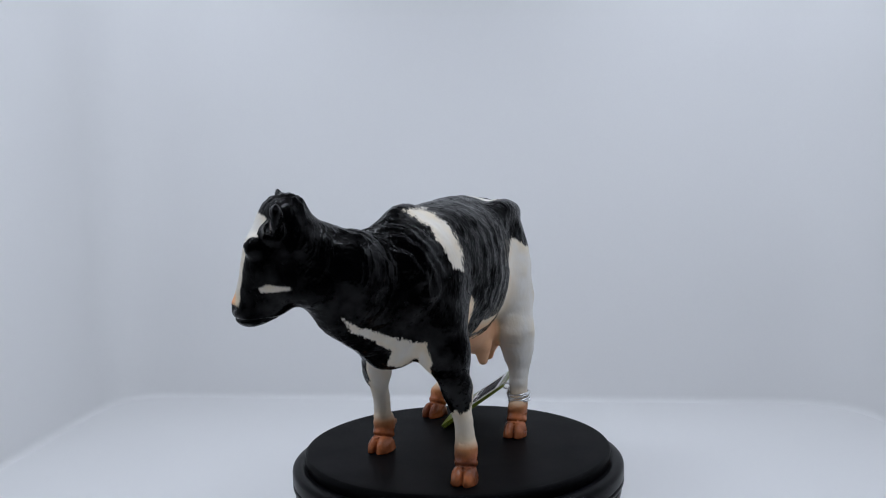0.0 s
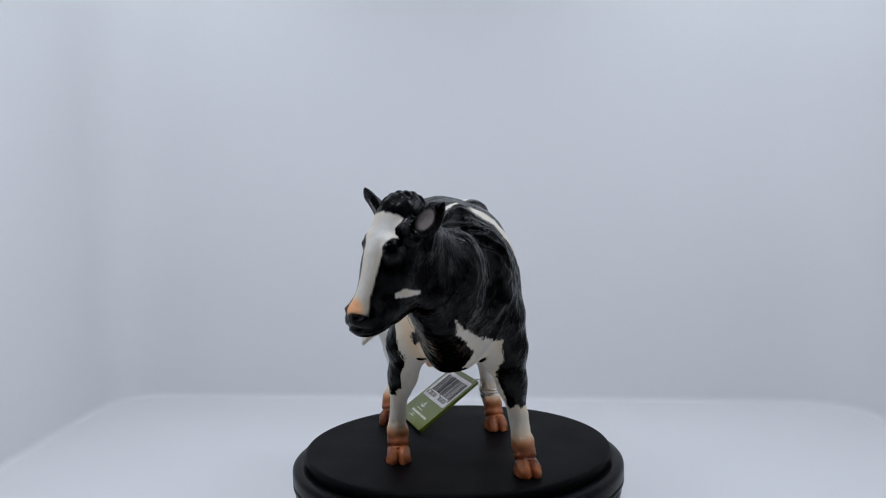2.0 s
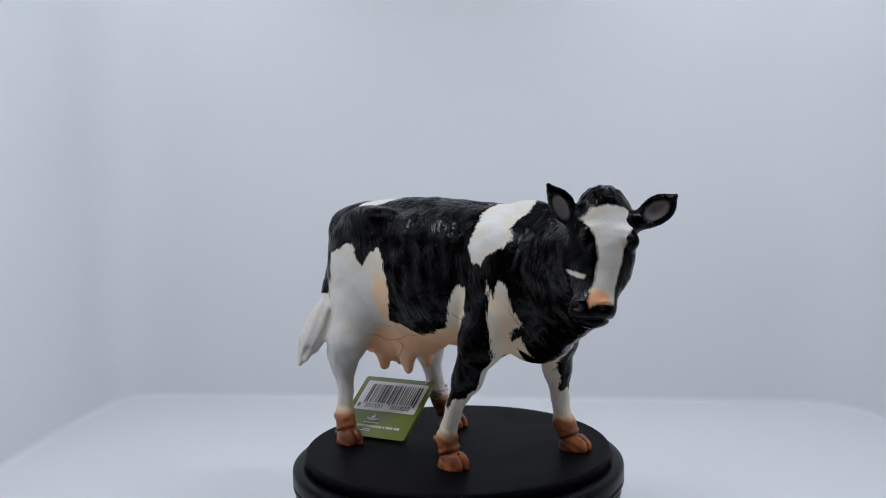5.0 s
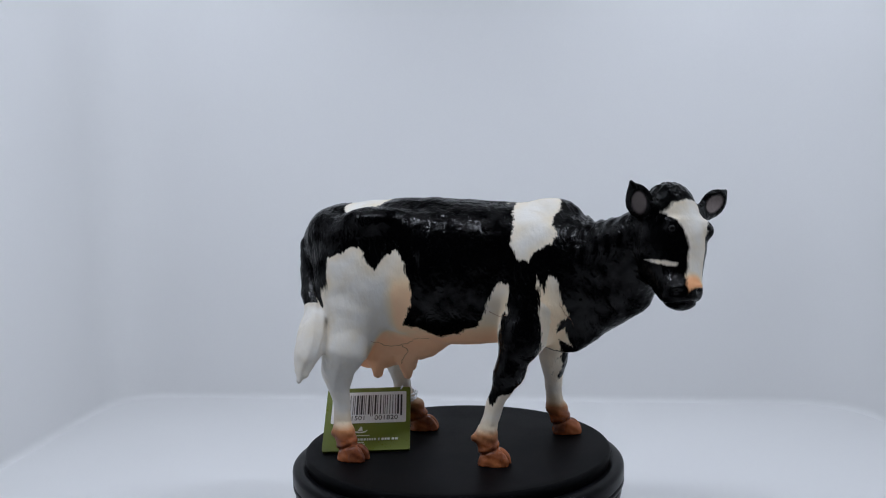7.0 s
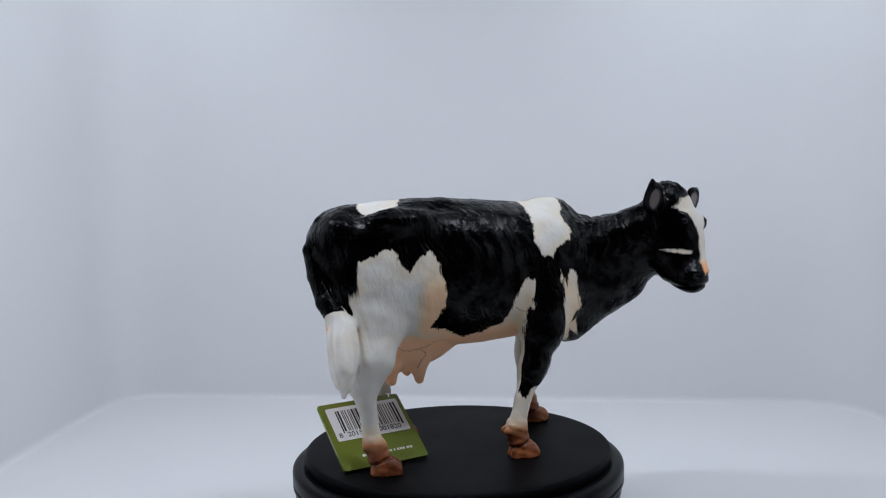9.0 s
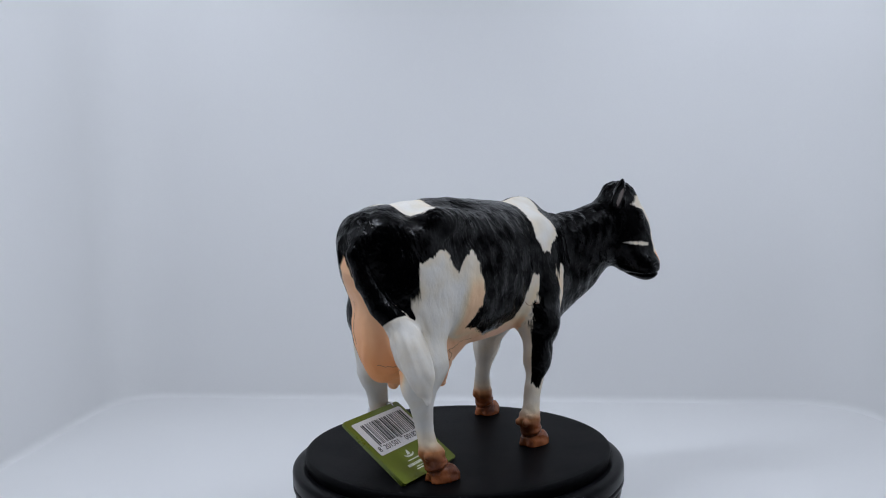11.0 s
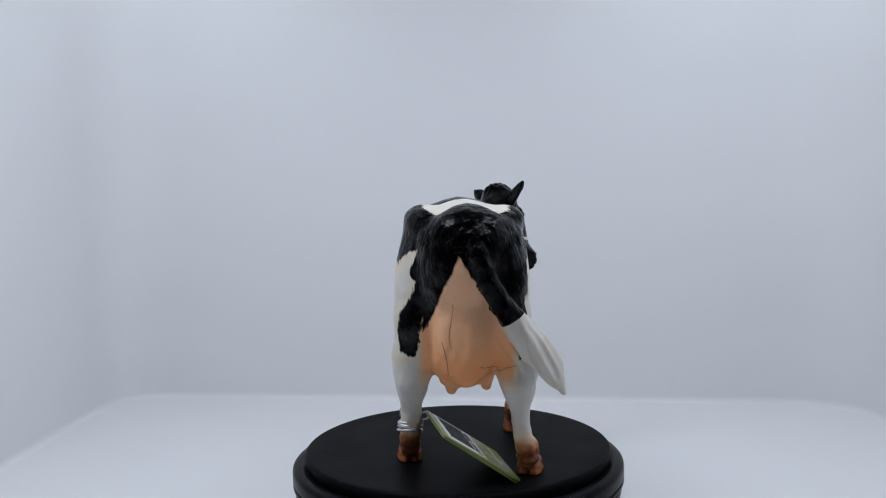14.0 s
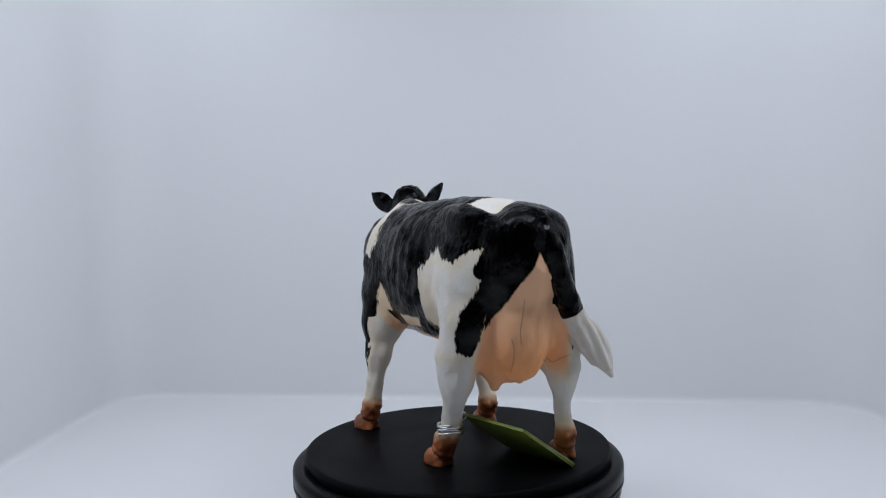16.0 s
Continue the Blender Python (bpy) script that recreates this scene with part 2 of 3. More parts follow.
UDDER = [
    ("udder", "egg", ((-33, -2, 47), (17, 13.5, 14.5), None), 4), ("udder", "egg", ((-46, -3, 58), (9.5, 11.5, 22), None), 4),
    ("udder", "egg", ((-20, -2.5, 46), (17, 12, 10), None), 4),
] + [(name, "taper", ((x, y, 38), (x, y, z + 2.4), 4.0, 2.1), 2.5) for name, x, y, z in (
    ("teat", -34, 3, 29.3), ("teat.001", -31, -10.8, 30), ("teat.002", -19, -9, 29.3), ("teat.003", -20, 5, 30))]
TAIL = limb("tail", [(-45, -4, 97.5, 3.5), (-55.5, -5, 95.6, 3.9), (-60.3, -7, 86, 3.9), (-59.6, -10.5, 76, 3.8), (-57.2, -15.5, 67, 4.3), (-53.8, -20, 61, 4.8)], 0.7)
TUFT_FORM = [("tuft", "egg", ((-53.6, -29.2, 49.4), (14.5, 5.4, 5.2), TUFT), 2), ("tuft", "egg", ((-54.6, -24.5, 54), (9, 4.6, 4.4), TUFT), 3)]
TUFT_FORM += [("tuft", "taper", (a, b, r, 1.0), 2.2) for a, b, r in (
    ((-54.5, -27, 50), (-56.4, -37.4, 34.4), 4.0), ((-56, -27, 49), (-57.6, -34.6, 38.0), 3.2), ((-52, -27, 49), (-54.0, -36.0, 36.6), 3.4))]
FORMS = BODY + HEAD + LEGS + UDDER + TAIL + TUFT_FORM
GROUPS = ["body"] + sorted({f[0] for f in FORMS} - {"body"})
KINDS = {"taper": taper, "egg": egg}


def blend(a, b, k):
    h = np.maximum(k - np.abs(a - b), 0) / k
    return np.minimum(a, b) - h * h * k * 0.25


def reach(kind, args):
    """The box round a form."""
    if kind == "taper":
        a, b, r = np.array(args[0]), np.array(args[1]), max(args[2:])
        return np.minimum(a, b) - r, np.maximum(a, b) + r
    c, r = np.array(args[0]), np.array(args[1])
    r = r if args[2] is None else np.abs(args[2]) @ r
    return c - r, c + r


STANDS = ((17.8, -26.2, -5), (43.8, 20.7, 8), (-39.8, -26.2, -14), (-20, 19.8, 5))


def bump_at(p, c, r):
    """1 at c, fading to 0 over the three radii r."""
    q = (p - np.array(c, float)) / np.array(r, float)
    return np.exp(-(q * q).sum(-1))


def relief(p):
    """What the mould carves (+) and raises (-): spine, loins, ribs, neck folds, locks, udder folds, nostrils, hoof creases."""
    x, y, z = p[..., 0], p[..., 1], p[..., 2]
    q = (p - np.array((-54, -28, 48.5))) @ TUFT
    lock = np.exp(-(q[..., 0] / 15)**4 - (q[..., 1] / 9)**4 - (q[..., 2] / 9)**4)
    out = lock * 0.5 * np.sin(1.5 * q[..., 1] + 0.12 * q[..., 0] + 0.9 * np.sin(0.5 * q[..., 2])) * np.sin(0.9 * q[..., 2] + 0.1 * q[..., 0])
    bag = np.exp(-((x + 46) / 14)**2 - ((y + 3) / 13)**4 - ((z - 54) / 21)**4)
    out = out + bag * (0.6 * np.sin(0.45 * (y + 1) + 0.9 * np.sin(0.13 * z + 0.5)) + 0.12 * np.sin(1.3 * y + 0.3 * z + np.sin(0.4 * z)))
    poll = bump_at(p, (86.5, -26, 107), (8, 8, 5))
    out = out + poll * 0.5 * np.sin(1.5 * x + 0.8 * np.sin(1.1 * y)) * np.sin(1.3 * y)
    # the spine stands up between the loins; a groove on both sides of the tail head
    mid = np.where(x < -20, -4.2, -2.6)
    back = np.exp(-((x + 8) / 46)**6) * np.clip((z - 92) / 6, 0, 1)
    out = out - 0.4 * back * np.exp(-((y - mid) / 2.6)**2)
    for side in (-1, 1):
        out = out + 1.3 * np.exp(-((x + 15) / 15)**2 - ((y - mid - side * 12) / 4.5)**2) * np.clip((z - 92) / 6, 0, 1)
        out = out + 1.4 * np.exp(-((x + 41) / 7)**2 - ((y + 4.5 - side * 10) / 4)**2) * np.clip((z - 90) / 6, 0, 1)
        out = out + 0.9 * np.exp(-((x + 13) / 6)**2 - ((z - 84) / 9)**2) * (side * (y + 3) > 0)  # hollow flank before the thigh
    out = out - 0.9 * bump_at(p, (44, -3, 102), (7, 4, 5))  # withers
    wobble = 1.3 * np.sin(0.21 * z + 0.23 * y) + 0.5 * np.sin(0.63 * z - 0.31 * y)
    neck = np.exp(-((x - 61) / 12)**2 - ((z - 90) / 13)**2)
    out = out + 0.5 * neck * np.sin(1.5 * x - 0.45 * z + wobble) * (0.7 + 0.3 * np.sin(0.4 * z + 0.5 * y))
    throat = np.exp(-((x - 62) / 12)**2 - ((z - 68) / 12)**2)
    out = out + 0.22 * throat * np.sin(0.9 * x + 0.5 * z + wobble)
    ribs = np.exp(-((x - 4) / 22)**4 - ((z - 78) / 19)**4)
    out = out + 0.17 * ribs * np.sin(0.95 * x + 0.16 * z + 0.5 * wobble)
    out = out - 0.45 * np.exp(-((x - 52) / 9)**2 - ((z - 74 + 0.8 * (x - 52)) / 3)**2)  # shoulder blade edge
    out = out + 0.12 * np.sin(0.45 * x + 1.1 * np.sin(0.31 * z)) * np.sin(0.5 * z + 0.9 * np.sin(0.27 * y))
    # nostrils, the line of the mouth, brow ridges and jaw
    snout = (p - np.array((90.1, -40.2, 69.6))) @ SNOUT
    face = np.exp(-(np.linalg.norm(snout, axis=-1) / 10.5)**6)
    for side in (-1, 1):
        out = out + 1.1 * np.exp(-((snout[..., 0] - 4.3 * side) / 1.3)**2 - ((snout[..., 1] - 1.4) / 1.0)**2) * (snout[..., 2] > 1.0)
        out = out - 0.5 * np.exp(-((snout[..., 0] - 4.6 * side) / 2.4)**2 - ((snout[..., 1] - 3.0) / 1.0)**2) * (snout[..., 2] > 0.0)
    out = out + 0.8 * face * np.exp(-((snout[..., 1] + 2.3 + 0.03 * snout[..., 0]**2) / 0.6)**2)
    out = out - 0.5 * bump_at(p, (87, -37, 96.2), (4, 3, 1.2)) - 0.5 * bump_at(p, (98.5, -31.5, 95.4), (3.2, 3.2, 1.2))
    for hx, hy, yaw in STANDS:  # the sloping crease over each hoof and the wrinkled pastern
        c, s_ = math.cos(radians(yaw)), math.sin(radians(yaw))
        u = (x - hx) * c + (y - hy) * s_
        v = (y - hy) * c - (x - hx) * s_
        near = (np.hypot(x - hx, y - hy) < 11) & (z < 17)
        out = out + near * (0.65 * np.exp(-((z - 5.6 - 0.36 * u) / 0.5)**2) - 0.22 * np.exp(-((z - 7.2 - 0.36 * u) / 0.8)**2)
                            + 0.07 * np.sin(1.9 * z + 0.8 * u + 1.3 * np.sin(0.8 * y)) + 0.5 * np.exp(-(v / 0.5)**2) * (u > 1) * (z < 6))
    shank = (z < 40) & (z > 14)
    out = out + shank * 0.22 * np.sin(0.33 * z + 1.2 * np.sin(0.5 * x)) * np.sin(0.7 * x + 0.6 * y)
    return out


def lattice(p, seed):
    """Smooth noise between -1 and 1 on a unit lattice."""
    i = np.floor(p).astype(np.int64)
    t = p - i
    t = t * t * (3 - 2 * t)
    total = 0.0
    for a in (0, 1):
        for b in (0, 1):
            for c in (0, 1):
                h = (i[:, 0] + a) * 73856093 ^ (i[:, 1] + b) * 19349663 ^ (i[:, 2] + c) * 83492791 ^ seed * 2654435
                h = (h ^ (h >> 13)) * 1274126177 & 0x7fffffff
                h = (h ^ (h >> 15)) % 65536 / 32767.5 - 1
                total = total + h * np.abs(1 - a - t[:, 0]) * np.abs(1 - b - t[:, 1]) * np.abs(1 - c - t[:, 2])
    return total


def pelt(p, smooth):
    """The height of the moulded hair: clumps, strands and a fine tooth; smooth lessens it."""
    x, y, z = p.T
    warp = 1.6 * lattice(p * 0.11, 3)
    strand = np.stack([0.7 * x + 0.22 * z + warp, 0.45 * y, 0.24 * z], 1)  # strands hang down the flanks
    clump = 1 - 2 * np.abs(lattice(strand * 0.62, 5))
    hair = 1 - 2 * np.abs(lattice(strand * 1.5, 8))
    tooth = lattice(p * 1.1, 11)
    return (0.12 * clump + 0.05 * hair + 0.06 * tooth) * (1 - smooth) + 0.07 * lattice(p * 0.45, 21) * smooth


def split(pts, quads, *fields):
    """Each quad into four; the fields are carried along."""
    edges = np.sort(np.stack([quads, np.roll(quads, -1, 1)], -1).reshape(-1, 2), 1)
    key, index = np.unique(edges[:, 0] * np.int64(len(pts)) + edges[:, 1], return_inverse=True)
    ends = np.stack([key // len(pts), key % len(pts)], 1)
    e = len(pts) + index.reshape(-1, 4)
    c = len(pts) + len(key) + np.arange(len(quads))
    fine = np.concatenate([np.stack([quads[:, k], e[:, k], c, e[:, k - 1]], 1) for k in range(4)])
    grown = [np.concatenate([f, f[ends].mean(1), f[quads].mean(1)]) for f in (pts, *fields)]
    return fine, grown


def hollow(f, p):
    """The dished insides of the ears, the clefts of the hooves and the flat soles."""
    for c, turn in (((75.5, -34, 103.2), EAR_R), ((103.2, -19.8, 101), EAR_L)):
        c = np.array(c) + turn[:, 2] * 2.6
        f = np.maximum(f, -egg(p, c, (6.0, 4.0, 2.1), turn))
    return np.maximum(f, -p[..., 2])


def solid(p, each=False):
    """The distance to the toy's skin at points p; each: also the nearest group of forms."""
    shape = p.shape[:-1]
    f = barrel(p)
    best, own = f.copy(), np.zeros(shape, int)
    for group, kind, args, k in FORMS:
        d = KINDS[kind](p, *args)
        f = blend(f, d, k)
        if each:
            nearer = d < best - (0.0 if group != "body" else 0.3)
            best, own = np.where(nearer, d, best), np.where(nearer, GROUPS.index(group), own)
    f = hollow(f + relief(p), p)
    return (f, own) if each else f


def grid_of(step, low, high):
    xs, ys, zs = (np.arange(a, b, step) for a, b in zip(low, high))
    f = np.full((len(xs), len(ys), len(zs)), 30.0)

    def block(lo, hi, pad):
        out = []
        for v, a, b in zip((xs, ys, zs), lo, hi):
            out.append(slice(max(np.searchsorted(v, a - pad), 0), np.searchsorted(v, b + pad)))
        return tuple(out), np.stack(np.meshgrid(*(v[s] for v, s in zip((xs, ys, zs), out)), indexing="ij"), -1)
    s, p = block((-63, -30, 38), (58, 26, 107), 5)
    f[s] = barrel(p)
    for group, kind, args, k in FORMS:
        s, p = block(*reach(kind, args), k + 1.5)
        f[s] = blend(f[s], KINDS[kind](p, *args), k)
    near = np.abs(f) < 3
    i = np.argwhere(near)
    p = np.stack([xs[i[:, 0]], ys[i[:, 1]], zs[i[:, 2]]], -1)
    f[near] = hollow(f[near] + relief(p), p)
    f[:, :, zs < 0] = np.abs(f[:, :, zs < 0]) + 0.3
    return f, xs, ys, zs


def skin(step=0.75):
    """Points and quads of the toy's surface."""
    f, xs, ys, zs = grid_of(step, (-68, -50, -1.2), (114, 34, 115))
    inside = f < 0
    n = np.array(f.shape) - 1
    total, count = np.zeros((*n, 3)), np.zeros(n)
    corners = [(a, b, c) for a in (0, 1) for b in (0, 1) for c in (0, 1)]

    def view(a, o):
        return a[o[0]:o[0] + n[0], o[1]:o[1] + n[1], o[2]:o[2] + n[2]]
    for o in corners:
        for ax in range(3):
            if o[ax]:
                continue
            e = list(o)
            e[ax] = 1
            fa, fb = view(f, o), view(f, e)
            cut = view(inside, o) != view(inside, e)
            t = np.where(cut, fa / np.where(cut, fa - fb, 1), 0)
            for k in range(3):
                total[..., k] += np.where(cut, o[k] + (t if k == ax else 0), 0)
            count += cut
    cells = np.argwhere(count > 0)
    index = np.full(n, -1)
    index[tuple(cells.T)] = np.arange(len(cells))
    pts = np.array([xs[0], ys[0], zs[0]]) + step * (cells + total[tuple(cells.T)] / count[tuple(cells.T)][:, None])
    quads = []
    for ax in range(3):
        u, v = (ax + 1) % 3, (ax + 2) % 3
        a = np.take(inside, range(f.shape[ax] - 1), ax)
        b = np.take(inside, range(1, f.shape[ax]), ax)
        i = np.argwhere(a != b)
        i = i[(i[:, u] > 0) & (i[:, v] > 0) & (i[:, u] < n[u]) & (i[:, v] < n[v])]
        q = []
        for du, dv in ((1, 1), (0, 1), (0, 0), (1, 0)):
            j = i.copy()
            j[:, u] -= du
            j[:, v] -= dv
            q.append(index[tuple(j.T)])
        q = np.stack(q, 1)
        flip = ~a[tuple(i.T)]
        q[flip] = q[flip][:, ::-1]
        quads.append(q)
    return pts, np.concatenate(quads)


def slope(p, h=0.15):
    g = np.stack([solid(p + h * e) - solid(p - h * e) for e in np.eye(3)], -1)
    return g / np.maximum(np.linalg.norm(g, axis=-1, keepdims=True), 1e-9)


# ---- its paint: patches drawn on the coat as seen along a bearing ----
def patch(paint, bearing, depth, far, turn, outline):
    """A patch of black or white: its outline across and up, for skin that faces the bearing and lies between two depths."""
    return paint, bearing, depth, far, turn, np.array(outline, float)


def inside_by(u, v, poly):
    """The signed distance to a polygon, positive inside."""
    best, odd = np.full(len(u), 1e9), np.zeros(len(u), bool)
    for (ax, ay), (bx, by) in zip(poly, np.roll(poly, -1, 0)):
        dx, dy = bx - ax, by - ay
        t = np.clip(((u - ax) * dx + (v - ay) * dy) / (dx * dx + dy * dy + 1e-9), 0, 1)
        best = np.minimum(best, np.hypot(u - ax - t * dx, v - ay - t * dy))
        cross = (ay > v) != (by > v)
        odd ^= cross & (u < (bx - ax) * (v - ay) / (by - ay if by != ay else 1e-9) + ax)
    return np.where(odd, best, -best)


PATCHES = [
    patch("white", None, 80, 999, 0.2, [(-43, -12), (-41.3, -15), (-38.8, -20), (-36.5, -20.5), (-34, -21), (-31.5, -20.5), (-29.8, -19.5), (-28.3, -17), (-27, -11), (-24, -5), (-22.5, 0), (-24, 8), (-30, 12.5), (-38, 11.5), (-43, 6), (-42, -4)]),  # rump
    patch("white", -94, -99, 999, 0.02, [(-45.1, 82.1), (-41.7, 82.9), (-38.1, 84.0), (-35.5, 86.1), (-32.2, 86.6), (-29.9, 85.2), (-29.3, 82.6), (-27.2, 79.4), (-24.9, 77.2), (-22.8, 80.2), (-20.2, 83.6), (-16.3, 85.0), (-13.7, 81.7), (-12.5, 77.3), (-10.7, 72.8), (-10.2, 67.8), (-11.2, 62.6), (-13.6, 58.5), (-15.8, 54.6), (-10.2, 53.1), (-4.6, 50.6), (-1.3, 49.0), (3.8, 50.2), (10.1, 52.6), (15.1, 54.3), (18.3, 60.6), (19.9, 65.2), (21.9, 69.6), (24.7, 72.0), (28.3, 71.7), (28.6, 66.7), (27.0, 63.3), (27.6, 59.6), (24.4, 55.0), (22.7, 48.2), (21.1, 39.3), (-6.9, 13.9), (-37.9, 14.8), (-55.7, -5.5), (-47.9, 40.6), (-44.7, 58.3), (-45.2, 69.4)]),  # thigh_right
    patch("white", -94, -99, 999, 0.02, [(27.4, 108), (28.4, 97.6), (29.1, 92.8), (28.5, 87.8), (29.9, 84.5), (31.2, 81.2), (35.6, 80.4), (37.0, 83.2), (41.0, 85.3), (44.6, 86.7), (46.2, 90.5), (44.2, 93.8), (44.2, 97.0), (46.6, 99.6), (45.1, 108)]),  # band_right
    patch("white", -94, 10, 999, 0.02, [(44.1, 74.5), (46.4, 72.8), (47.1, 68.2), (48.3, 63.5), (50.6, 58.5), (47.7, 56.4), (44.8, 53.2), (46.5, 49.0), (45.7, 43.8), (42.0, 41.8), (39.6, 30.3), (28.6, 28.2), (21.5, 23.9), (27.2, 29.4), (38.3, 30.3), (40.1, 47.1), (40.4, 54.8), (41.9, 60.8), (41.6, 66.4), (42.4, 71.9)]),  # stripe_right
    patch("white", 22, 20, 999, 0.02, [(-17.7, 101.7), (-13.5, 98.9), (-8.0, 95.3), (-6.3, 91.7), (-3.3, 87.5), (-1.4, 83.4), (1.2, 79.4), (3.8, 78.4), (3.5, 84.5), (1.1, 90.9), (-1.1, 95.1), (-6.3, 99.4), (-10.7, 101.6), (-14.8, 102.2)]),  # band_left
    patch("white", 15, 30, 999, 0.02, [(-29.9, 66.0), (-24.4, 61.6), (-13.6, 56.0), (-2.0, 53.0), (-1.1, 47.3), (-8.1, 47.2), (-14.0, 43.3), (-18.5, 44.8), (-16.4, 51.1), (-21.9, 56.0), (-27.2, 59.9)]),  # chest
    patch("white", -33, -99, 50, 0.02, [(-1.4, 74.6), (0.2, 65.5), (3.4, 60.9), (6.0, 56.2), (6.6, 51.1), (11.1, 53.7), (14.0, 52.3), (15.0, 45.8), (11.1, 47.0), (6.0, 50.3), (1.7, 41.8), (-2.9, 29.3), (-7.4, 24.7), (-6.0, 35.3), (-2.6, 42.3), (-2.3, 53.6)]),  # chest_right
    patch("white", -1, 88, 999, 0.02, [(-28.8, 78.0), (-25.7, 79.2), (-20.4, 77.7), (-20.8, 76.8), (-25.1, 76.4), (-28.4, 76.6)]),  # cheek_left
    patch("white", -29, 90, 999, 0.02, [(9.0, 98.9), (11.6, 102.3), (15.9, 103.5), (22.0, 102.0), (24.6, 98.8), (24.2, 95.7), (19.7, 94.0), (18.0, 89.7), (15.8, 82.8), (13.7, 75.9), (13.2, 70.4), (5.3, 70.4), (5.1, 73.2), (8.0, 79.2), (9.9, 86.1), (10.1, 93.0)]),  # blaze
    patch("black", -94, 20, 999, -0.35, [(66.1, 95.5), (84.5, 96.9), (87.5, 98.6), (89.6, 95.2), (92.1, 91.4), (93.4, 83.9), (93.2, 75.9), (90.9, 73.2), (94.0, 70.8), (99.6, 68.5), (98.7, 62.2), (85.8, 62.2), (67.4, 60.3)]),  # cheek_black
    patch("white", -80, 20, 999, 0.02, [(70.4, 81.5), (72.7, 81.9), (76.0, 81.7), (80.4, 80.8), (79.9, 79.8), (76.6, 80.0), (73.5, 80.5)]),  # cheek_right
    patch("white", 149, 22, 999, 0.02, [(-6.8, 85.7), (-8.2, 82.4), (-10.4, 78.9), (-12.1, 74.2), (-13.8, 67.1), (-14.5, 58.3), (-13.9, 52.8), (-7.6, 47.1), (-3.4, 39.8), (6.9, 39.0), (7.0, 44.9), (4.2, 44.7), (0.7, 48.3), (-0.0, 55.4), (2.3, 63.8), (5.6, 66.6), (8.2, 70.9), (10.1, 75.0), (7.1, 77.0), (8.0, 81.1), (10.6, 84.6), (11.5, 87.2), (6.1, 85.9), (3.0, 83.8), (-0.2, 80.6), (-2.3, 82.7), (-5.5, 80.2)]),  # thigh_left
    patch("white", 22, -99, 0, 0.02, [(25.5, 86.7), (22.3, 73.8), (20.4, 62.1), (16.2, 47.2), (13.5, 31.8), (20.8, 15.8), (34.6, 15.6), (36.9, 77.5), (31.0, 83.6)]),  # thigh_left_front
    patch("white", -33, -99, -13, 0.02, [(-39.3, 83.5), (-35.1, 84.4), (-31.5, 82.0), (-31.9, 70.1), (-32.4, 53.8), (-17.3, 52.3), (-17.4, 34.0), (-52.4, 31.7), (-48.3, 67.3), (-45.1, 80.6)]),  # thigh_right_front
    patch("white", 164, -46, -24, 0.02, [(-27.6, 64.2), (-18.6, 70.1), (-16.1, 56.6), (-21.3, 40.2), (-24.8, 15.7), (-31.3, 16.8), (-31.4, 29.9), (-29.8, 40.4), (-28.1, 51.0)]),  # leg_inner_left
    patch("white", 149, -18, 999, 0.02, [(-32.5, 68.0), (-29.9, 63.3), (-27.0, 56.2), (-21.2, 55.7), (-14.3, 56.4), (-14.2, 51.8), (-25.0, 49.7), (-29.2, 41.8), (-34.9, 32.1), (-34.3, 52.4)]),  # flank_left
    patch("white", 175, 18, 999, 0.02, [(5.7, 85.6), (3.0, 79.2), (-0.2, 73.8), (-3.5, 66.1), (-7.9, 57.5), (-9.7, 54.2), (-10.3, 42.7), (20.0, 43.7), (26.2, 45.0), (27.0, 56.5), (24.9, 58.8), (20.7, 65.0), (15.8, 71.6), (9.9, 77.7)]),  # rear
    patch("black", -94, 15, 999, 0.25, [(24.8, 59.8), (40.0, 59.8), (40.4, 54.1), (40.0, 47.6), (38.8, 30.9), (28.5, 28.9), (26.1, 28.6), (23.6, 27.4), (21.3, 24.1), (19.2, 26.5), (20.1, 37.1), (22.7, 48.2)]),  # leg_right
    patch("black", 22, 15, 999, 0.02, [(-5.1, 57.2), (5.6, 55.7), (9.0, 43.9), (6.5, 42.1), (6.3, 33.9), (5.1, 27.2), (2.9, 26.6), (0.8, 25.8), (-1.1, 26.8), (-2.6, 32.9), (-4.7, 46.5)]),  # leg_left
    patch("black", -1, 15, 999, 0.02, [(11.4, 52.6), (20.8, 61.8), (22.9, 52.3), (22.8, 41.1), (24.0, 32.3), (22.1, 26.1), (20.0, 25.2), (18.3, 26.8), (15.6, 24.9), (13.5, 31.4), (11.4, 35.7), (10.2, 40.7), (12.2, 45.7)]),  # leg_left_front
]
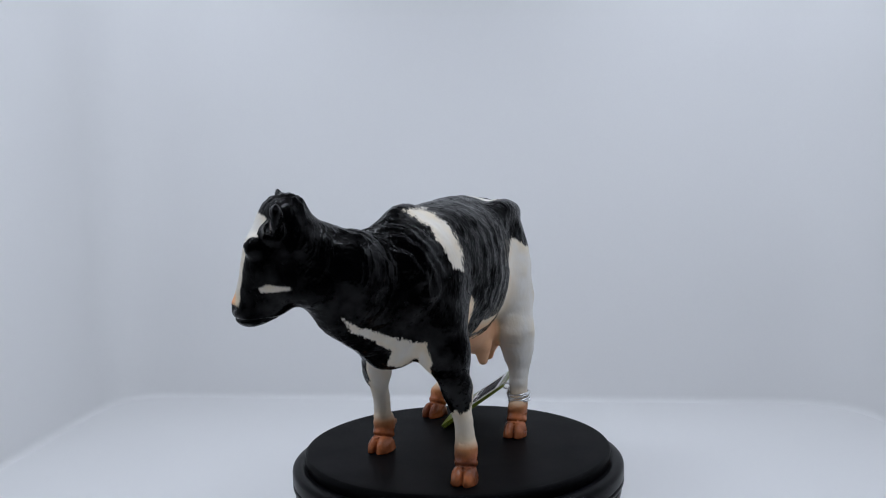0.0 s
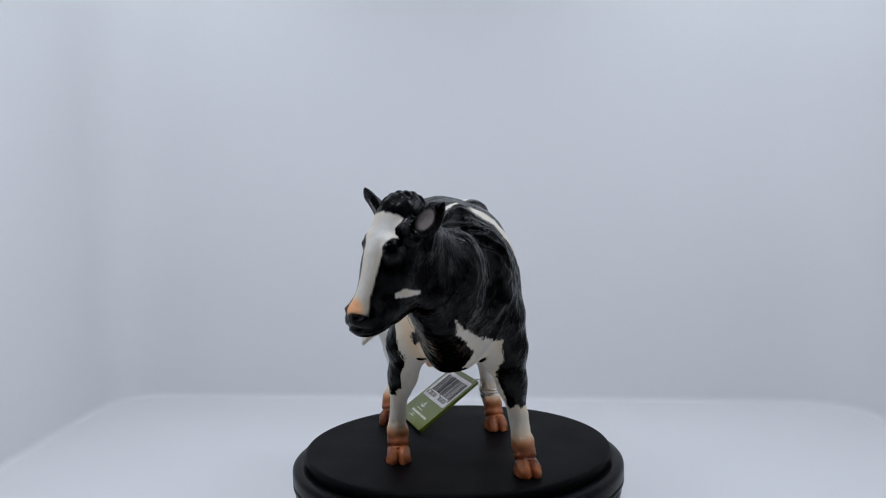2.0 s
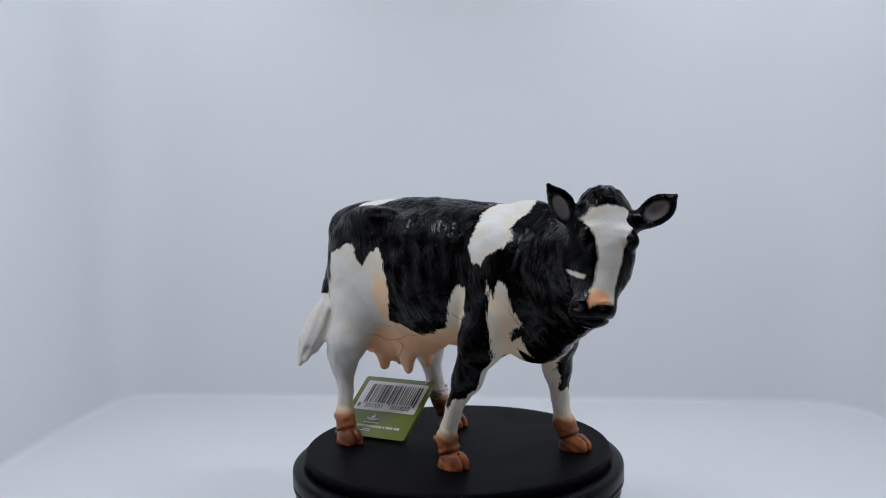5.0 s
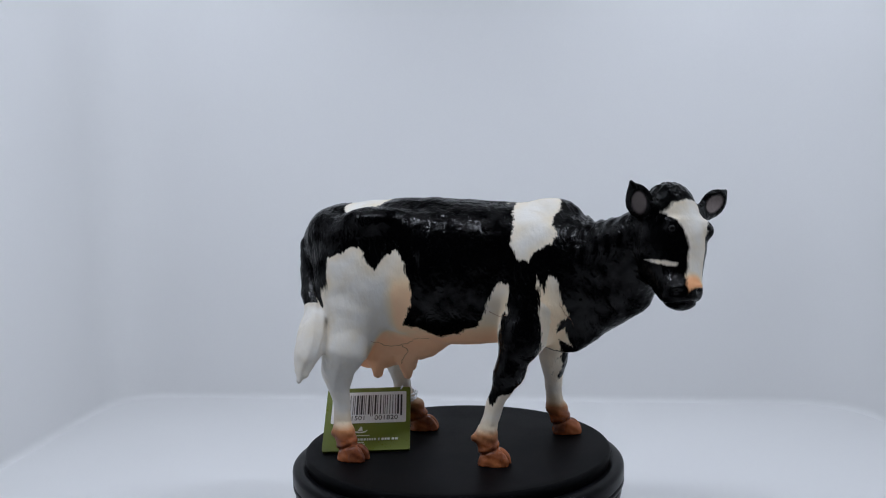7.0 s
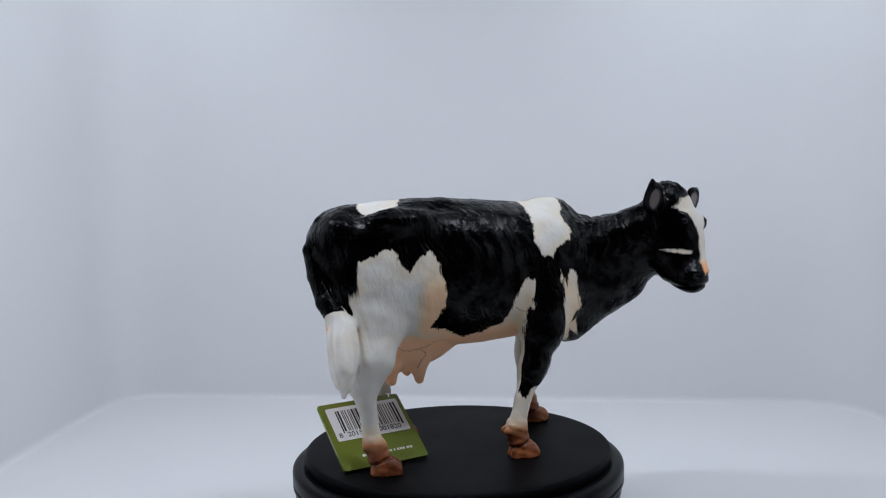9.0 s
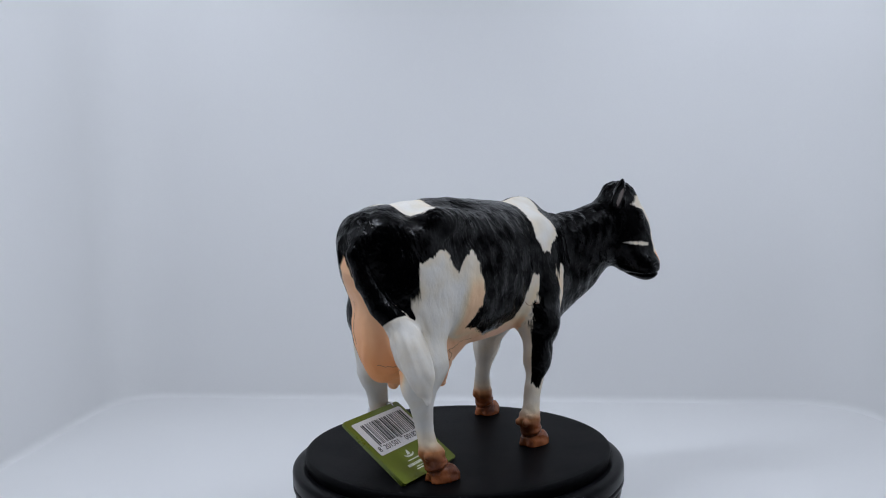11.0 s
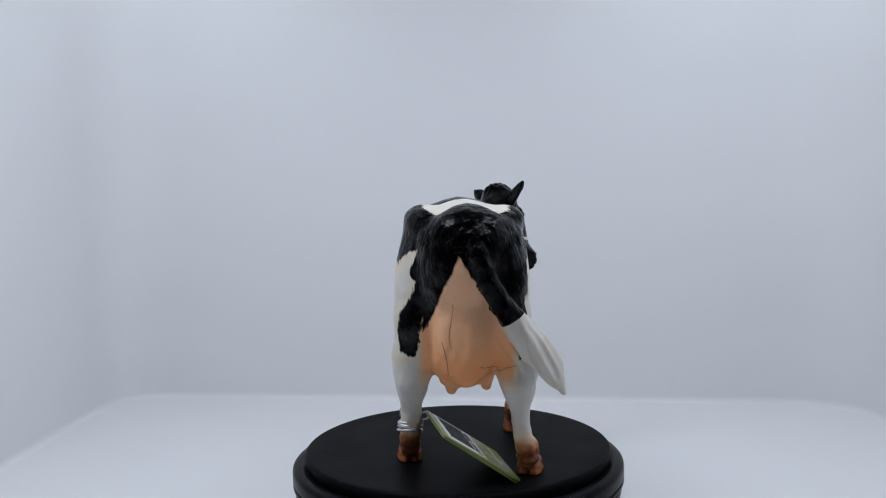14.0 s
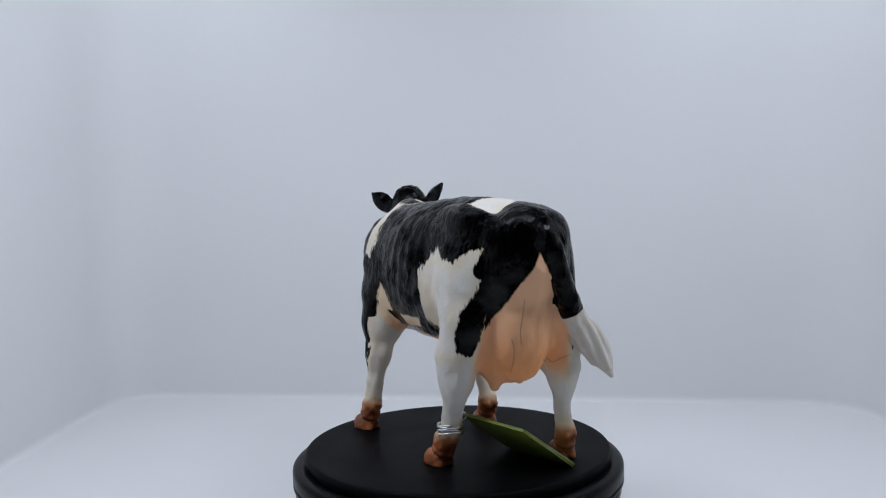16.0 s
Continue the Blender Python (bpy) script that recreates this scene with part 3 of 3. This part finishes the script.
# dark lines along the creases, drawn as thin tubes in place of carved grooves
CREASES = [
    [(18.2, -23.9, 60.5), (20.4, -23.0, 59.1), (22.6, -23.4, 58.4), (25.5, -25.4, 59.5)],
    [(-30.8, -21.8, 47.4), (-27.2, -15.4, 45.1), (-21.9, -14.7, 44.8), (-16.6, -14.8, 46.0), (-13.4, -15.6, 47.9), (-8.1, -15.8, 48.0)],
    [(-19.6, -14.5, 44.7), (-17.3, -13.7, 42.6), (-19.0, -12.5, 40.1), (-20.5, -12.1, 36.7)],
    [(-51.9, -7.4, 43.7), (-47.4, -14.7, 41.4), (-50.1, -17.3, 42.8), (-51.3, -21.3, 43.9)],
    [(-51.5, 6.3, 53.2), (-51.7, 5.3, 48.9), (-50.0, 4.8, 43.2), (-47.1, 4.2, 39.4)],
    [(-54.6, 2.1, 67.3), (-53.9, 2.8, 61.1), (-53.7, 3.7, 55.9), (-53.3, 2.9, 50.6)],
    [(45.5, -23.9, 63.9), (47.9, -21.9, 58.9), (49.9, -20.3, 56.5), (51.3, -18.7, 52.3)],
]


def ramp(x, a, b):
    t = np.clip((x - a) / (b - a), 0, 1)
    return t * t * (3 - 2 * t)


def coat(p, n, own):
    """How deep inside the black, the peach, the brown and the grey paint each point lies."""
    x, y, z = p.T
    is_in = lambda *names: np.isin(own, [i for i, g in enumerate(GROUPS) if g.split(".")[0] in names])
    tail, tuft, head = is_in("tail"), is_in("tuft"), is_in("head", "ear")
    legs_z = np.where(x < -22, 46.0, np.where(x < 10, 43.5, 40.0))
    black = np.clip(z - legs_z, -5, 5)
    black = np.where(is_in("front_leg") & (z < 52), -5, black)
    belly = (n[:, 2] < -0.8) & (x < 36) & ~tail & ~head
    black = np.where(belly & (z < 54), np.minimum(black, (n[:, 2] + 0.8) * 12), black)
    black = np.where(is_in("udder", "teat") & (z < 58), -5, black)
    black = np.where((x > 10) & (x < 36) & ~tail & ~head, np.minimum(black, (z - 49) * 1.5), black)
    for paint, bearing, depth, far, turn, outline in PATCHES:
        if bearing is None:  # seen from above
            d, lies, faces = inside_by(x, y, outline), z, n[:, 2]
        else:
            c, s = math.cos(radians(bearing)), math.sin(radians(bearing))
            d, lies, faces = inside_by(-x * s + y * c, z, outline), x * c + y * s, n[:, 0] * c + n[:, 1] * s
        d = np.minimum(d, np.minimum((faces - turn) * 14, np.minimum(lies - depth, far - lies) * 1.5))
        d = np.clip(d, -5, 5)
        black = np.minimum(black, -d) if paint == "white" else np.maximum(black, d)
    black = np.where(tail | tuft, np.clip(((z - 61.5) * 0.84 + (y + 20) * 0.53) * 1.8, -5, 5), black)
    black = np.where(is_in("ear"), 5, black)
    # peach: the udder, the back of the thighs, the belly line, the nose
    udder = np.min([KINDS[k](p, *a) for g, k, a, _ in UDDER], 0)
    peach = 1 - ramp(udder, 0.5, 5)
    peach = np.maximum(peach, 0.95 * ramp(-n[:, 0], 0.05, 0.6) * ramp(z, 30, 44) * (1 - ramp(np.abs(y + 3), 15, 20)) * (x < -35) * (z < 92))
    peach = np.maximum(peach, 0.9 * ramp(60 - z, 0, 13) * ramp(x, -26, -10) * (1 - ramp(x, 30, 42)) * (z > 38))
    peach = np.maximum(peach, 0.7 * (1 - ramp(np.abs(x + 15), 3, 10)) * ramp(z, 46, 54) * (1 - ramp(z, 64, 86)) * np.where(y < 0, 1, 0.3))
    peach = np.maximum(peach, 0.42 * (1 - ramp(np.hypot(x - 36, z - 54), 8, 26)))
    nose = np.hypot(np.hypot(x - 94.5, y + 44.5), z - 72.3)
    peach = np.where(head, 0.95 * (1 - ramp(nose, 3.0, 6.8)), peach)
    peach = np.where(is_in("front_leg"), 0.12, peach)
    peach = np.where(z < 30, np.maximum(peach, 0.42 * (1 - ramp(z, 12, 23))), peach)
    peach = np.where(tail | tuft, 0.04, peach)
    brown = np.where(z < 30, 1 - ramp(z, 8, 16.5), 0) * ~tuft
    muzzle = np.hypot(np.hypot(x - 92.5, y + 40), z - 66.5)
    black = np.where(head, np.maximum(black, 7.2 - muzzle), black)
    for eye, wide in (((87.2, -39.5, 92.5), 2.4), ((102.6, -29.4, 90.6), 5.6)):
        black = np.where(head, np.maximum(black, wide - np.linalg.norm(p - np.array(eye), axis=1)), black)
    grey = np.zeros(len(p))
    for c, turn, name in (((75.5, -34, 103.2), EAR_R, "ear"), ((103.2, -19.8, 101), EAR_L, "ear.001")):
        q = (p - np.array(c)) @ turn
        rim = 1 - np.hypot((q[:, 0] + 0.3) / 4.9, q[:, 1] / 2.9)
        grey = np.maximum(grey, np.where((own == GROUPS.index(name)) & (n @ turn[:, 2] > 0.1), ramp(rim, -0.05, 0.25), 0))
    # where the brush kept a clean edge, and the orange sprayed low on the udder
    clean = np.where(head, 0.7, 0.0)
    clean = np.maximum(clean, ramp(-x, 44, 50) * (1 - ramp(z, 84, 92)) * 0.75)
    clean = np.maximum(clean, np.where(is_in("udder", "teat"), 0.8, 0.0))
    blush = np.where(peach > 0.5, (1 - ramp(z, 38, 68)) * (x < -5) * ramp(-x, 24, 46) * 0.85 + 0.1, 0.0)
    blush = np.where(head, 0.6, blush)
    blush = np.maximum(blush, 0.5 * (1 - ramp(z, 14, 26)) * (z > 8))
    return black, peach, brown, grey, clean, blush


def coat_paint():
    """Brushed black over white vinyl, sprayed peach and brown, with a moulded coat of hair."""
    m, nt, b = material("painted_vinyl")
    tc = node(nt, "ShaderNodeTexCoord")
    mp = node(nt, "ShaderNodeMapping", [(0, tc.outputs["Object"])])
    mp.inputs["Scale"].default_value = (1, 1, 0.55)
    mp.inputs["Rotation"].default_value = (0.1, 0.35, 0)
    hair = node(nt, "ShaderNodeTexNoise", [(0, mp.outputs[0])], in_Scale=900.0, in_Detail=3.0, in_Distortion=0.6)
    tuft = node(nt, "ShaderNodeTexNoise", [(0, mp.outputs[0])], in_Scale=330.0, in_Detail=3.0, in_Distortion=0.4)
    comb = node(nt, "ShaderNodeMapping", [(0, tc.outputs["Object"])])
    comb.inputs["Scale"].default_value = (1, 1, 0.2)
    comb.inputs["Rotation"].default_value = (0.15, 0.5, 0.2)
    lash = node(nt, "ShaderNodeTexNoise", [(0, comb.outputs[0])], in_Scale=1300.0, in_Detail=2.0, in_Distortion=0.4)
    mott = node(nt, "ShaderNodeTexNoise", [(0, tc.outputs["Object"])], in_Scale=120.0, in_Detail=5.0)

    def value(name):
        return node(nt, "ShaderNodeAttribute", attribute_name=name).outputs["Fac"]

    def maths(op, a, b_, clamp=False):
        n = node(nt, "ShaderNodeMath", operation=op, use_clamp=clamp)
        for i, v in enumerate((a, b_)):
            if isinstance(v, (int, float)):
                n.inputs[i].default_value = v
            else:
                nt.links.new(v, n.inputs[i])
        return n.outputs[0]

    def mix(fac, a, b_):
        n = node(nt, "ShaderNodeMix", data_type="RGBA")
        for i, v in ((0, fac), (6, a), (7, b_)):
            if isinstance(v, tuple):
                n.inputs[i].default_value = (*v, 1)
            elif isinstance(v, (int, float)):
                n.inputs[i].default_value = v
            else:
                nt.links.new(v, n.inputs[i])
        return n.outputs[2]

    ragged = maths("ADD", maths("MULTIPLY", maths("SUBTRACT", tuft.outputs[0], 0.5), 2.2), maths("MULTIPLY", maths("SUBTRACT", lash.outputs[0], 0.5), 2.9))
    edge = maths("ADD", value("black"), maths("MULTIPLY", ragged, maths("SUBTRACT", 1.0, value("clean"))))
    black = node(nt, "ShaderNodeMapRange", [(0, edge)], in_1=-0.45, in_2=0.45, interpolation_type="SMOOTHSTEP").outputs[0]
    soft = maths("MULTIPLY", maths("SUBTRACT", mott.outputs[0], 0.5), 0.5)
    peach = maths("ADD", value("peach"), maths("MULTIPLY", soft, 0.35), True)
    brown = maths("ADD", value("brown"), maths("MULTIPLY", soft, maths("MULTIPLY", value("brown"), 0.8)), True)
    white = mix(node(nt, "ShaderNodeMapRange", [(0, mott.outputs[0])], in_1=0.38, in_2=0.68, in_4=0.6).outputs[0], (0.75, 0.72, 0.67), (0.66, 0.58, 0.44))
    white = mix(maths("MULTIPLY", lash.outputs[0], 0.5), white, (0.62, 0.60, 0.57))
    worn = node(nt, "ShaderNodeMapRange", [(0, value("black"))], in_1=-4.5, in_2=-0.5, in_3=0.0, in_4=0.55).outputs[0]
    white = mix(maths("MULTIPLY", worn, mott.outputs[0]), white, (0.78, 0.62, 0.38))
    cream = mix(node(nt, "ShaderNodeMapRange", [(0, peach)], in_2=0.5).outputs[0], white, (0.80, 0.62, 0.40))
    col = mix(node(nt, "ShaderNodeMapRange", [(0, peach)], in_1=0.35, in_2=0.95).outputs[0], cream, mix(maths("ADD", value("blush"), soft, True), (0.94, 0.56, 0.34), (0.91, 0.38, 0.15)))
    hoofs = mix(node(nt, "ShaderNodeMapRange", [(0, mott.outputs[0])], in_1=0.36, in_2=0.64).outputs[0], (0.13, 0.032, 0.012), (0.52, 0.165, 0.06))
    rust = node(nt, "ShaderNodeMapRange", [(0, brown)], in_1=0.05, in_2=0.5, in_4=0.9).outputs[0]
    col = mix(rust, col, mix(tuft.outputs[0], (0.24, 0.072, 0.022), (0.66, 0.26, 0.085)))
    col = mix(node(nt, "ShaderNodeMapRange", [(0, brown)], in_1=0.45, in_2=0.95).outputs[0], col, hoofs)
    col = mix(black, col, mix(hair.outputs[0], (0.0004, 0.0004, 0.0005), (0.0014, 0.0014, 0.0016)))
    col = mix(value("grey"), col, (0.21, 0.175, 0.165))
    nt.links.new(col, b.inputs["Base Color"])
    sheen = node(nt, "ShaderNodeMapRange", [(0, tuft.outputs[0])], in_1=0.3, in_2=0.7, in_3=0.09, in_4=0.19).outputs[0]
    rough = node(nt, "ShaderNodeMix", [(0, black), (3, sheen)], data_type="FLOAT")
    nt.links.new(node(nt, "ShaderNodeMapRange", [(0, brown)], in_3=0.5, in_4=0.27).outputs[0], rough.inputs[2])
    nt.links.new(rough.outputs[0], b.inputs["Roughness"])
    high = maths("ADD", maths("ADD", maths("MULTIPLY", hair.outputs[0], 0.4), maths("MULTIPLY", lash.outputs[0], 0.2)), tuft.outputs[0])
    gloss = node(nt, "ShaderNodeMix", [(0, black)], data_type="FLOAT")
    nt.links.new(node(nt, "ShaderNodeMapRange", [(0, brown)], in_3=0.15, in_4=0.32).outputs[0], gloss.inputs[2])
    nt.links.new(node(nt, "ShaderNodeMapRange", [(0, mott.outputs[0])], in_1=0.40, in_2=0.62, in_3=0.02, in_4=0.17).outputs[0], gloss.inputs[3])
    nt.links.new(gloss.outputs[0], b.inputs["Specular IOR Level"])
    bp = node(nt, "ShaderNodeBump", [("Height", high), ("Strength", node(nt, "ShaderNodeMapRange", [(0, black)], in_3=0.30, in_4=0.40).outputs[0])], in_Distance=0.0009)
    nt.links.new(bp.outputs[0], b.inputs["Normal"])
    return m


def toy_cow():
    thing = new("toy_cow")
    tagged(thing, "painted black and white toy dairy cow standing on a turntable", "toy cow")
    pts, quads = skin()
    pts = pts - slope(pts) * solid(pts)[:, None] * 0.8
    normals = slope(pts)
    own = solid(pts, True)[1]
    names = ("black", "peach", "brown", "grey", "clean", "blush")
    votes = own[quads]
    owner = np.where(votes[:, 0] == votes[:, 2], votes[:, 0], np.where(votes[:, 1] == votes[:, 3], votes[:, 1], votes[:, 0]))
    sleek = np.isin(own, [i for i, g in enumerate(GROUPS) if g.split(".")[0] in ("udder", "teat", "front_hoof", "hind_hoof")]) * 0.9
    sleek = np.maximum(sleek, (own == GROUPS.index("head")) * 0.6)
    quads, (pts, normals, sleek, *values) = split(pts, quads, normals, sleek, *coat(pts, normals, own))
    owner = np.tile(owner, 4)
    fields = dict(zip(names, values))
    sleek = np.maximum(sleek, np.where(fields["black"] < 0, 0.75, 0.0) + 0.2 * (sleek > 0.5))
    normals /= np.linalg.norm(normals, axis=1, keepdims=True)
    height = pelt(pts, sleek)
    tilt = np.stack([pelt(pts + 0.12 * e, sleek) - height for e in np.eye(3)], 1) / 0.12
    tilt -= normals * (tilt * normals).sum(1, keepdims=True)
    pts = pts + normals * height[:, None]
    pts[:, 2] = np.maximum(pts[:, 2], 0.0)
    normals = normals - tilt
    normals /= np.linalg.norm(normals, axis=1, keepdims=True)
    paint = coat_paint()
    made = {}
    above = {"ear": "head", "teat": "udder", "tuft": "tail", "front_hoof": "front_leg", "hind_hoof": "hind_leg"}
    order = sorted(GROUPS, key=lambda g: g.split(".")[0] in above)
    for g in order:
        mine = quads[owner == GROUPS.index(g)]
        used, local = np.unique(mine, return_inverse=True)
        me = bpy.data.meshes.new(g)
        me.from_pydata((pts[used] / 1000).tolist(), [], local.reshape(-1, 4).tolist())
        for key, values in fields.items():
            me.attributes.new(key, "FLOAT", "POINT").data.foreach_set("value", values[used].astype(np.float32))
        me.shade_smooth()
        me.normals_split_custom_set_from_vertices(normals[used].tolist())
        kind, dot, suffix = g.partition(".")
        ob = new(kind, me)
        me.materials.append(paint)
        ob.parent = made[above[kind] + (dot + suffix if "hoof" in kind else "")] if kind in above else thing
        made[g] = ob
    for at in ((87.2, -38.4, 93), (100.1, -32.5, 92.3)):
        bm = bmesh.new()
        bmesh.ops.create_icosphere(bm, subdivisions=3, radius=0.0017, matrix=Matrix.Translation(Vector(at) / 1000))
        part("eye", bm, EYE_PAINT, made["head"], "glossy black eye", smooth=True)
    for way in CREASES:
        at = np.array([hermite(np.linspace(0, len(way) - 1, 60), range(len(way)), [w[k] for w in way]) for k in range(3)]).T
        for _ in range(4):
            at = at - slope(at) * solid(at)[:, None]
        at = at + 0.22 * np.array([[math.sin(1.3 * i), math.cos(2.1 * i), math.sin(0.9 * i)] for i in range(60)])
        at = at - slope(at) * solid(at)[:, None]
        cu = bpy.data.curves.new("crease_line", "CURVE")
        cu.dimensions, cu.bevel_depth, cu.bevel_resolution = "3D", 0.00010, 1
        sp = cu.splines.new("POLY")
        sp.points.add(59)
        for q, w in zip(sp.points, at / 1000):
            q.co = (*w, 1)
        tmp = bpy.data.objects.new("crease_line", cu)
        scene.collection.objects.link(tmp)
        me = bpy.data.meshes.new_from_object(tmp.evaluated_get(bpy.context.evaluated_depsgraph_get()))
        bpy.data.objects.remove(tmp)
        me.materials.clear()
        ob = finish(new("crease_line", me), CREASE_LINE)
        ob.parent = made["udder"] if way[0][0] < -5 else made["body"]
        tagged(ob, "thin dark line along a crease")
    return thing


COW = toy_cow()


# ---- the paper tag wired to the hind leg ----
def hang_tag():
    thing = new("hang_tag")
    tagged(thing, "green square paper tag with barcode wired to the toy's leg", "tag")
    low, side = Vector((-0.0355, -0.0181, 0.0009)), 0.0366
    u = Vector((0.0340, 0.0063, 0.0003)).normalized()
    v = Vector((-0.0071, 0.0283, 0.0200))
    v = (v - u * v.dot(u)).normalized()
    w = u.cross(v)
    frame_m = Matrix(((u.x, v.x, w.x, low.x), (u.y, v.y, w.y, low.y), (u.z, v.z, w.z, low.z), (0, 0, 0, 1)))
    if w.y > 0:
        frame_m = frame_m @ Matrix.Rotation(math.pi, 4, "Y")
    holder = part("card", plate_of(side, 0.0345, 0.0012, 0.0009), CARD, thing, "green printed card")
    holder.matrix_basis = frame_m
    lay_print(holder)
    wire(thing)
    return thing


def plate_of(wide, high, round_r, thick, base=0.0):
    """A thin plate with rounded corners, its lower edge on y = 0."""
    bm = bmesh.new()
    loop = []
    for cx, cy, a0 in ((wide / 2 - round_r, round_r, -90), (wide / 2 - round_r, high - round_r, 0), (-wide / 2 + round_r, high - round_r, 90), (-wide / 2 + round_r, round_r, 180)):
        for i in range(5):
            a = radians(a0 + 90 * i / 4)
            loop.append((cx + round_r * math.cos(a), cy + round_r * math.sin(a)))
    top = [bm.verts.new((x, y, base + thick / 2)) for x, y in loop]
    low = [bm.verts.new((x, y, base - thick / 2)) for x, y in loop]
    bm.faces.new(top)
    bm.faces.new(low[::-1])
    for i in range(len(loop)):
        j = (i + 1) % len(loop)
        bm.faces.new((low[i], low[j], top[j], top[i]))
    return bm


def flat(rects, z, thick=0.00012):
    """Thin printed blocks, given as left, right, low and high."""
    bm = bmesh.new()
    for l, r, lo, hi in rects:
        m = Matrix.Translation(((l + r) / 2, (lo + hi) / 2, z)) @ Matrix.Diagonal((r - l, hi - lo, thick, 1))
        bmesh.ops.create_cube(bm, size=1, matrix=m)
    return bm


def letters(text, size, at, mat, parent, name):
    cu = bpy.data.curves.new(name, "FONT")
    cu.body, cu.size, cu.extrude, cu.align_x = text, size, 0.00004, "CENTER"
    tmp = bpy.data.objects.new(name, cu)
    scene.collection.objects.link(tmp)
    me = bpy.data.meshes.new_from_object(tmp.evaluated_get(bpy.context.evaluated_depsgraph_get()))
    bpy.data.objects.remove(tmp)
    ob = new(name, me)
    me.materials.clear()
    me.materials.append(mat)
    ob.parent, ob.location = parent, at
    return ob


def lay_print(card):
    """The barcode label, the pale mark and the rows of small print."""
    face, side = 0.00045, 0.0366
    label = part("barcode_label", plate_of(side * 0.88, 0.0174, 0.0008, 0.00012), PAPER, card.parent, "white barcode label")
    label.matrix_basis = card.matrix_basis @ Matrix.Translation((0.0004, 0.0145, face + 0.0001))
    rng = random.Random(7)
    x = -0.0125
    while x < 0.0138:
        w = rng.choice((0.0003, 0.0003, 0.0005, 0.0008))
        long = abs(x + 0.0125) < 0.0006 or abs(x - 0.001) < 0.0005 or x > 0.0134
        part("stripe", flat([(x, x + w, 0.0036 if long else 0.0046, 0.0155)], 0.0001), INK, label)
        x += w + rng.choice((0.0004, 0.0006, 0.0009))
    for text, x in (("8", -0.0141), ("201501", -0.0062), ("001820", 0.0076)):
        letters(text, 0.0034, (x, 0.0016, 0.00012), INK, label, "digits")
    mark = bmesh.new()
    arc = [(0.0031 * math.cos(radians(a)), 0.0017 * math.sin(radians(a))) for a in range(185, 356, 10)]
    arc += [(0.0026 * math.cos(radians(a)), 0.0009 * math.sin(radians(a))) for a in range(350, 189, -10)]
    mark.faces.new([mark.verts.new((x, y, 0)) for x, y in arc])
    mark.faces.new([mark.verts.new(c) for c in ((-0.0012, -0.0006, 0), (0.0010, -0.0004, 0), (0.0008, 0.0016, 0), (0.0002, 0.0019, 0))])
    ob = part("pale_mark", mark, CARD_PALE, card, "pale curved mark")
    ob.location = (-0.0028, 0.0108, face + 0.00008)
    words, x = [], -0.0088
    while x < 0.0128:
        w = rng.uniform(0.0006, 0.0013)
        words.append((x, x + w, 0.0052, 0.0063))
        x += w + rng.choice((0.0003, 0.0003, 0.0008))
    tagged(part("small_print", flat(words, face + 0.00005), CARD_PALE, card, "row of pale small print"), kind="stuff")
    tagged(part("small_print", flat([(-0.0065, 0.0012, 0.0076, 0.0080), (-0.006, -0.0005, 0.0030, 0.0034), (-0.005, -0.001, 0.0040, 0.0043)], face + 0.00005), CARD_PALE, card, "thin pale small print"), kind="stuff")
    back = part("back_leaf", plate_of(side, 0.0342, 0.0012, 0.0005), CARD, card, "folded second leaf of green card")
    back.matrix_basis = pose(0, 0.0003, -0.0011, 1.2, 0, 0)


def wire(thing):
    """The twisted silver wire: coils round the leg and a loop through the card."""
    steps = 150
    axis, low = Vector((-2.2, 1.2, -11.5)).normalized(), Vector((-26.7, 19.2, 15.6))
    u = axis.cross(Vector((0, 1, 0))).normalized()
    v = axis.cross(u)
    way = []
    for i in range(steps):
        a = 2 * math.pi * 4.2 * i / (steps - 1)
        r = 4.75 + 0.18 * math.sin(3.1 * a)
        way.append(low + axis * (2.2 - 4.4 * i / steps + 0.35 * math.sin(1.7 * a)) + (u * math.cos(a) + v * math.sin(a)) * r)
    way += [Vector(q) for q in ((-27, 15.2, 20.6), (-26.5, 12.6, 21.2), (-26.8, 11.4, 20.2), (-27.4, 12.4, 18.6), (-27.5, 14.2, 18.2))]
    cu = bpy.data.curves.new("wire_tie", "CURVE")
    cu.dimensions, cu.bevel_depth, cu.bevel_resolution = "3D", 0.00042, 2
    sp = cu.splines.new("POLY")
    sp.points.add(len(way) - 1)
    for q, w in zip(sp.points, way):
        q.co = (*(w / 1000), 1)
    tmp = bpy.data.objects.new("wire_tie", cu)
    scene.collection.objects.link(tmp)
    me = bpy.data.meshes.new_from_object(tmp.evaluated_get(bpy.context.evaluated_depsgraph_get()))
    bpy.data.objects.remove(tmp)
    me.materials.clear()
    ob = finish(new("wire_tie", me), WIRE)
    ob.parent = thing
    tagged(ob, "silver twisted wire tie")


TAG = hang_tag()


# ---- what turns ----
def motions():
    turn = [(t, SPIN * t) for t in range(17)]
    walk(COW, [(t, pose(0, 0, 0, 0, 0, HEADING + a)) for t, a in turn])
    walk(TAG, [(t, pose(0, 0, 0, 0, 0, HEADING + a)) for t, a in turn])
    walk(PLATTER, [(t, pose(0, 0, 0, 0, 0, a)) for t, a in turn])


motions()
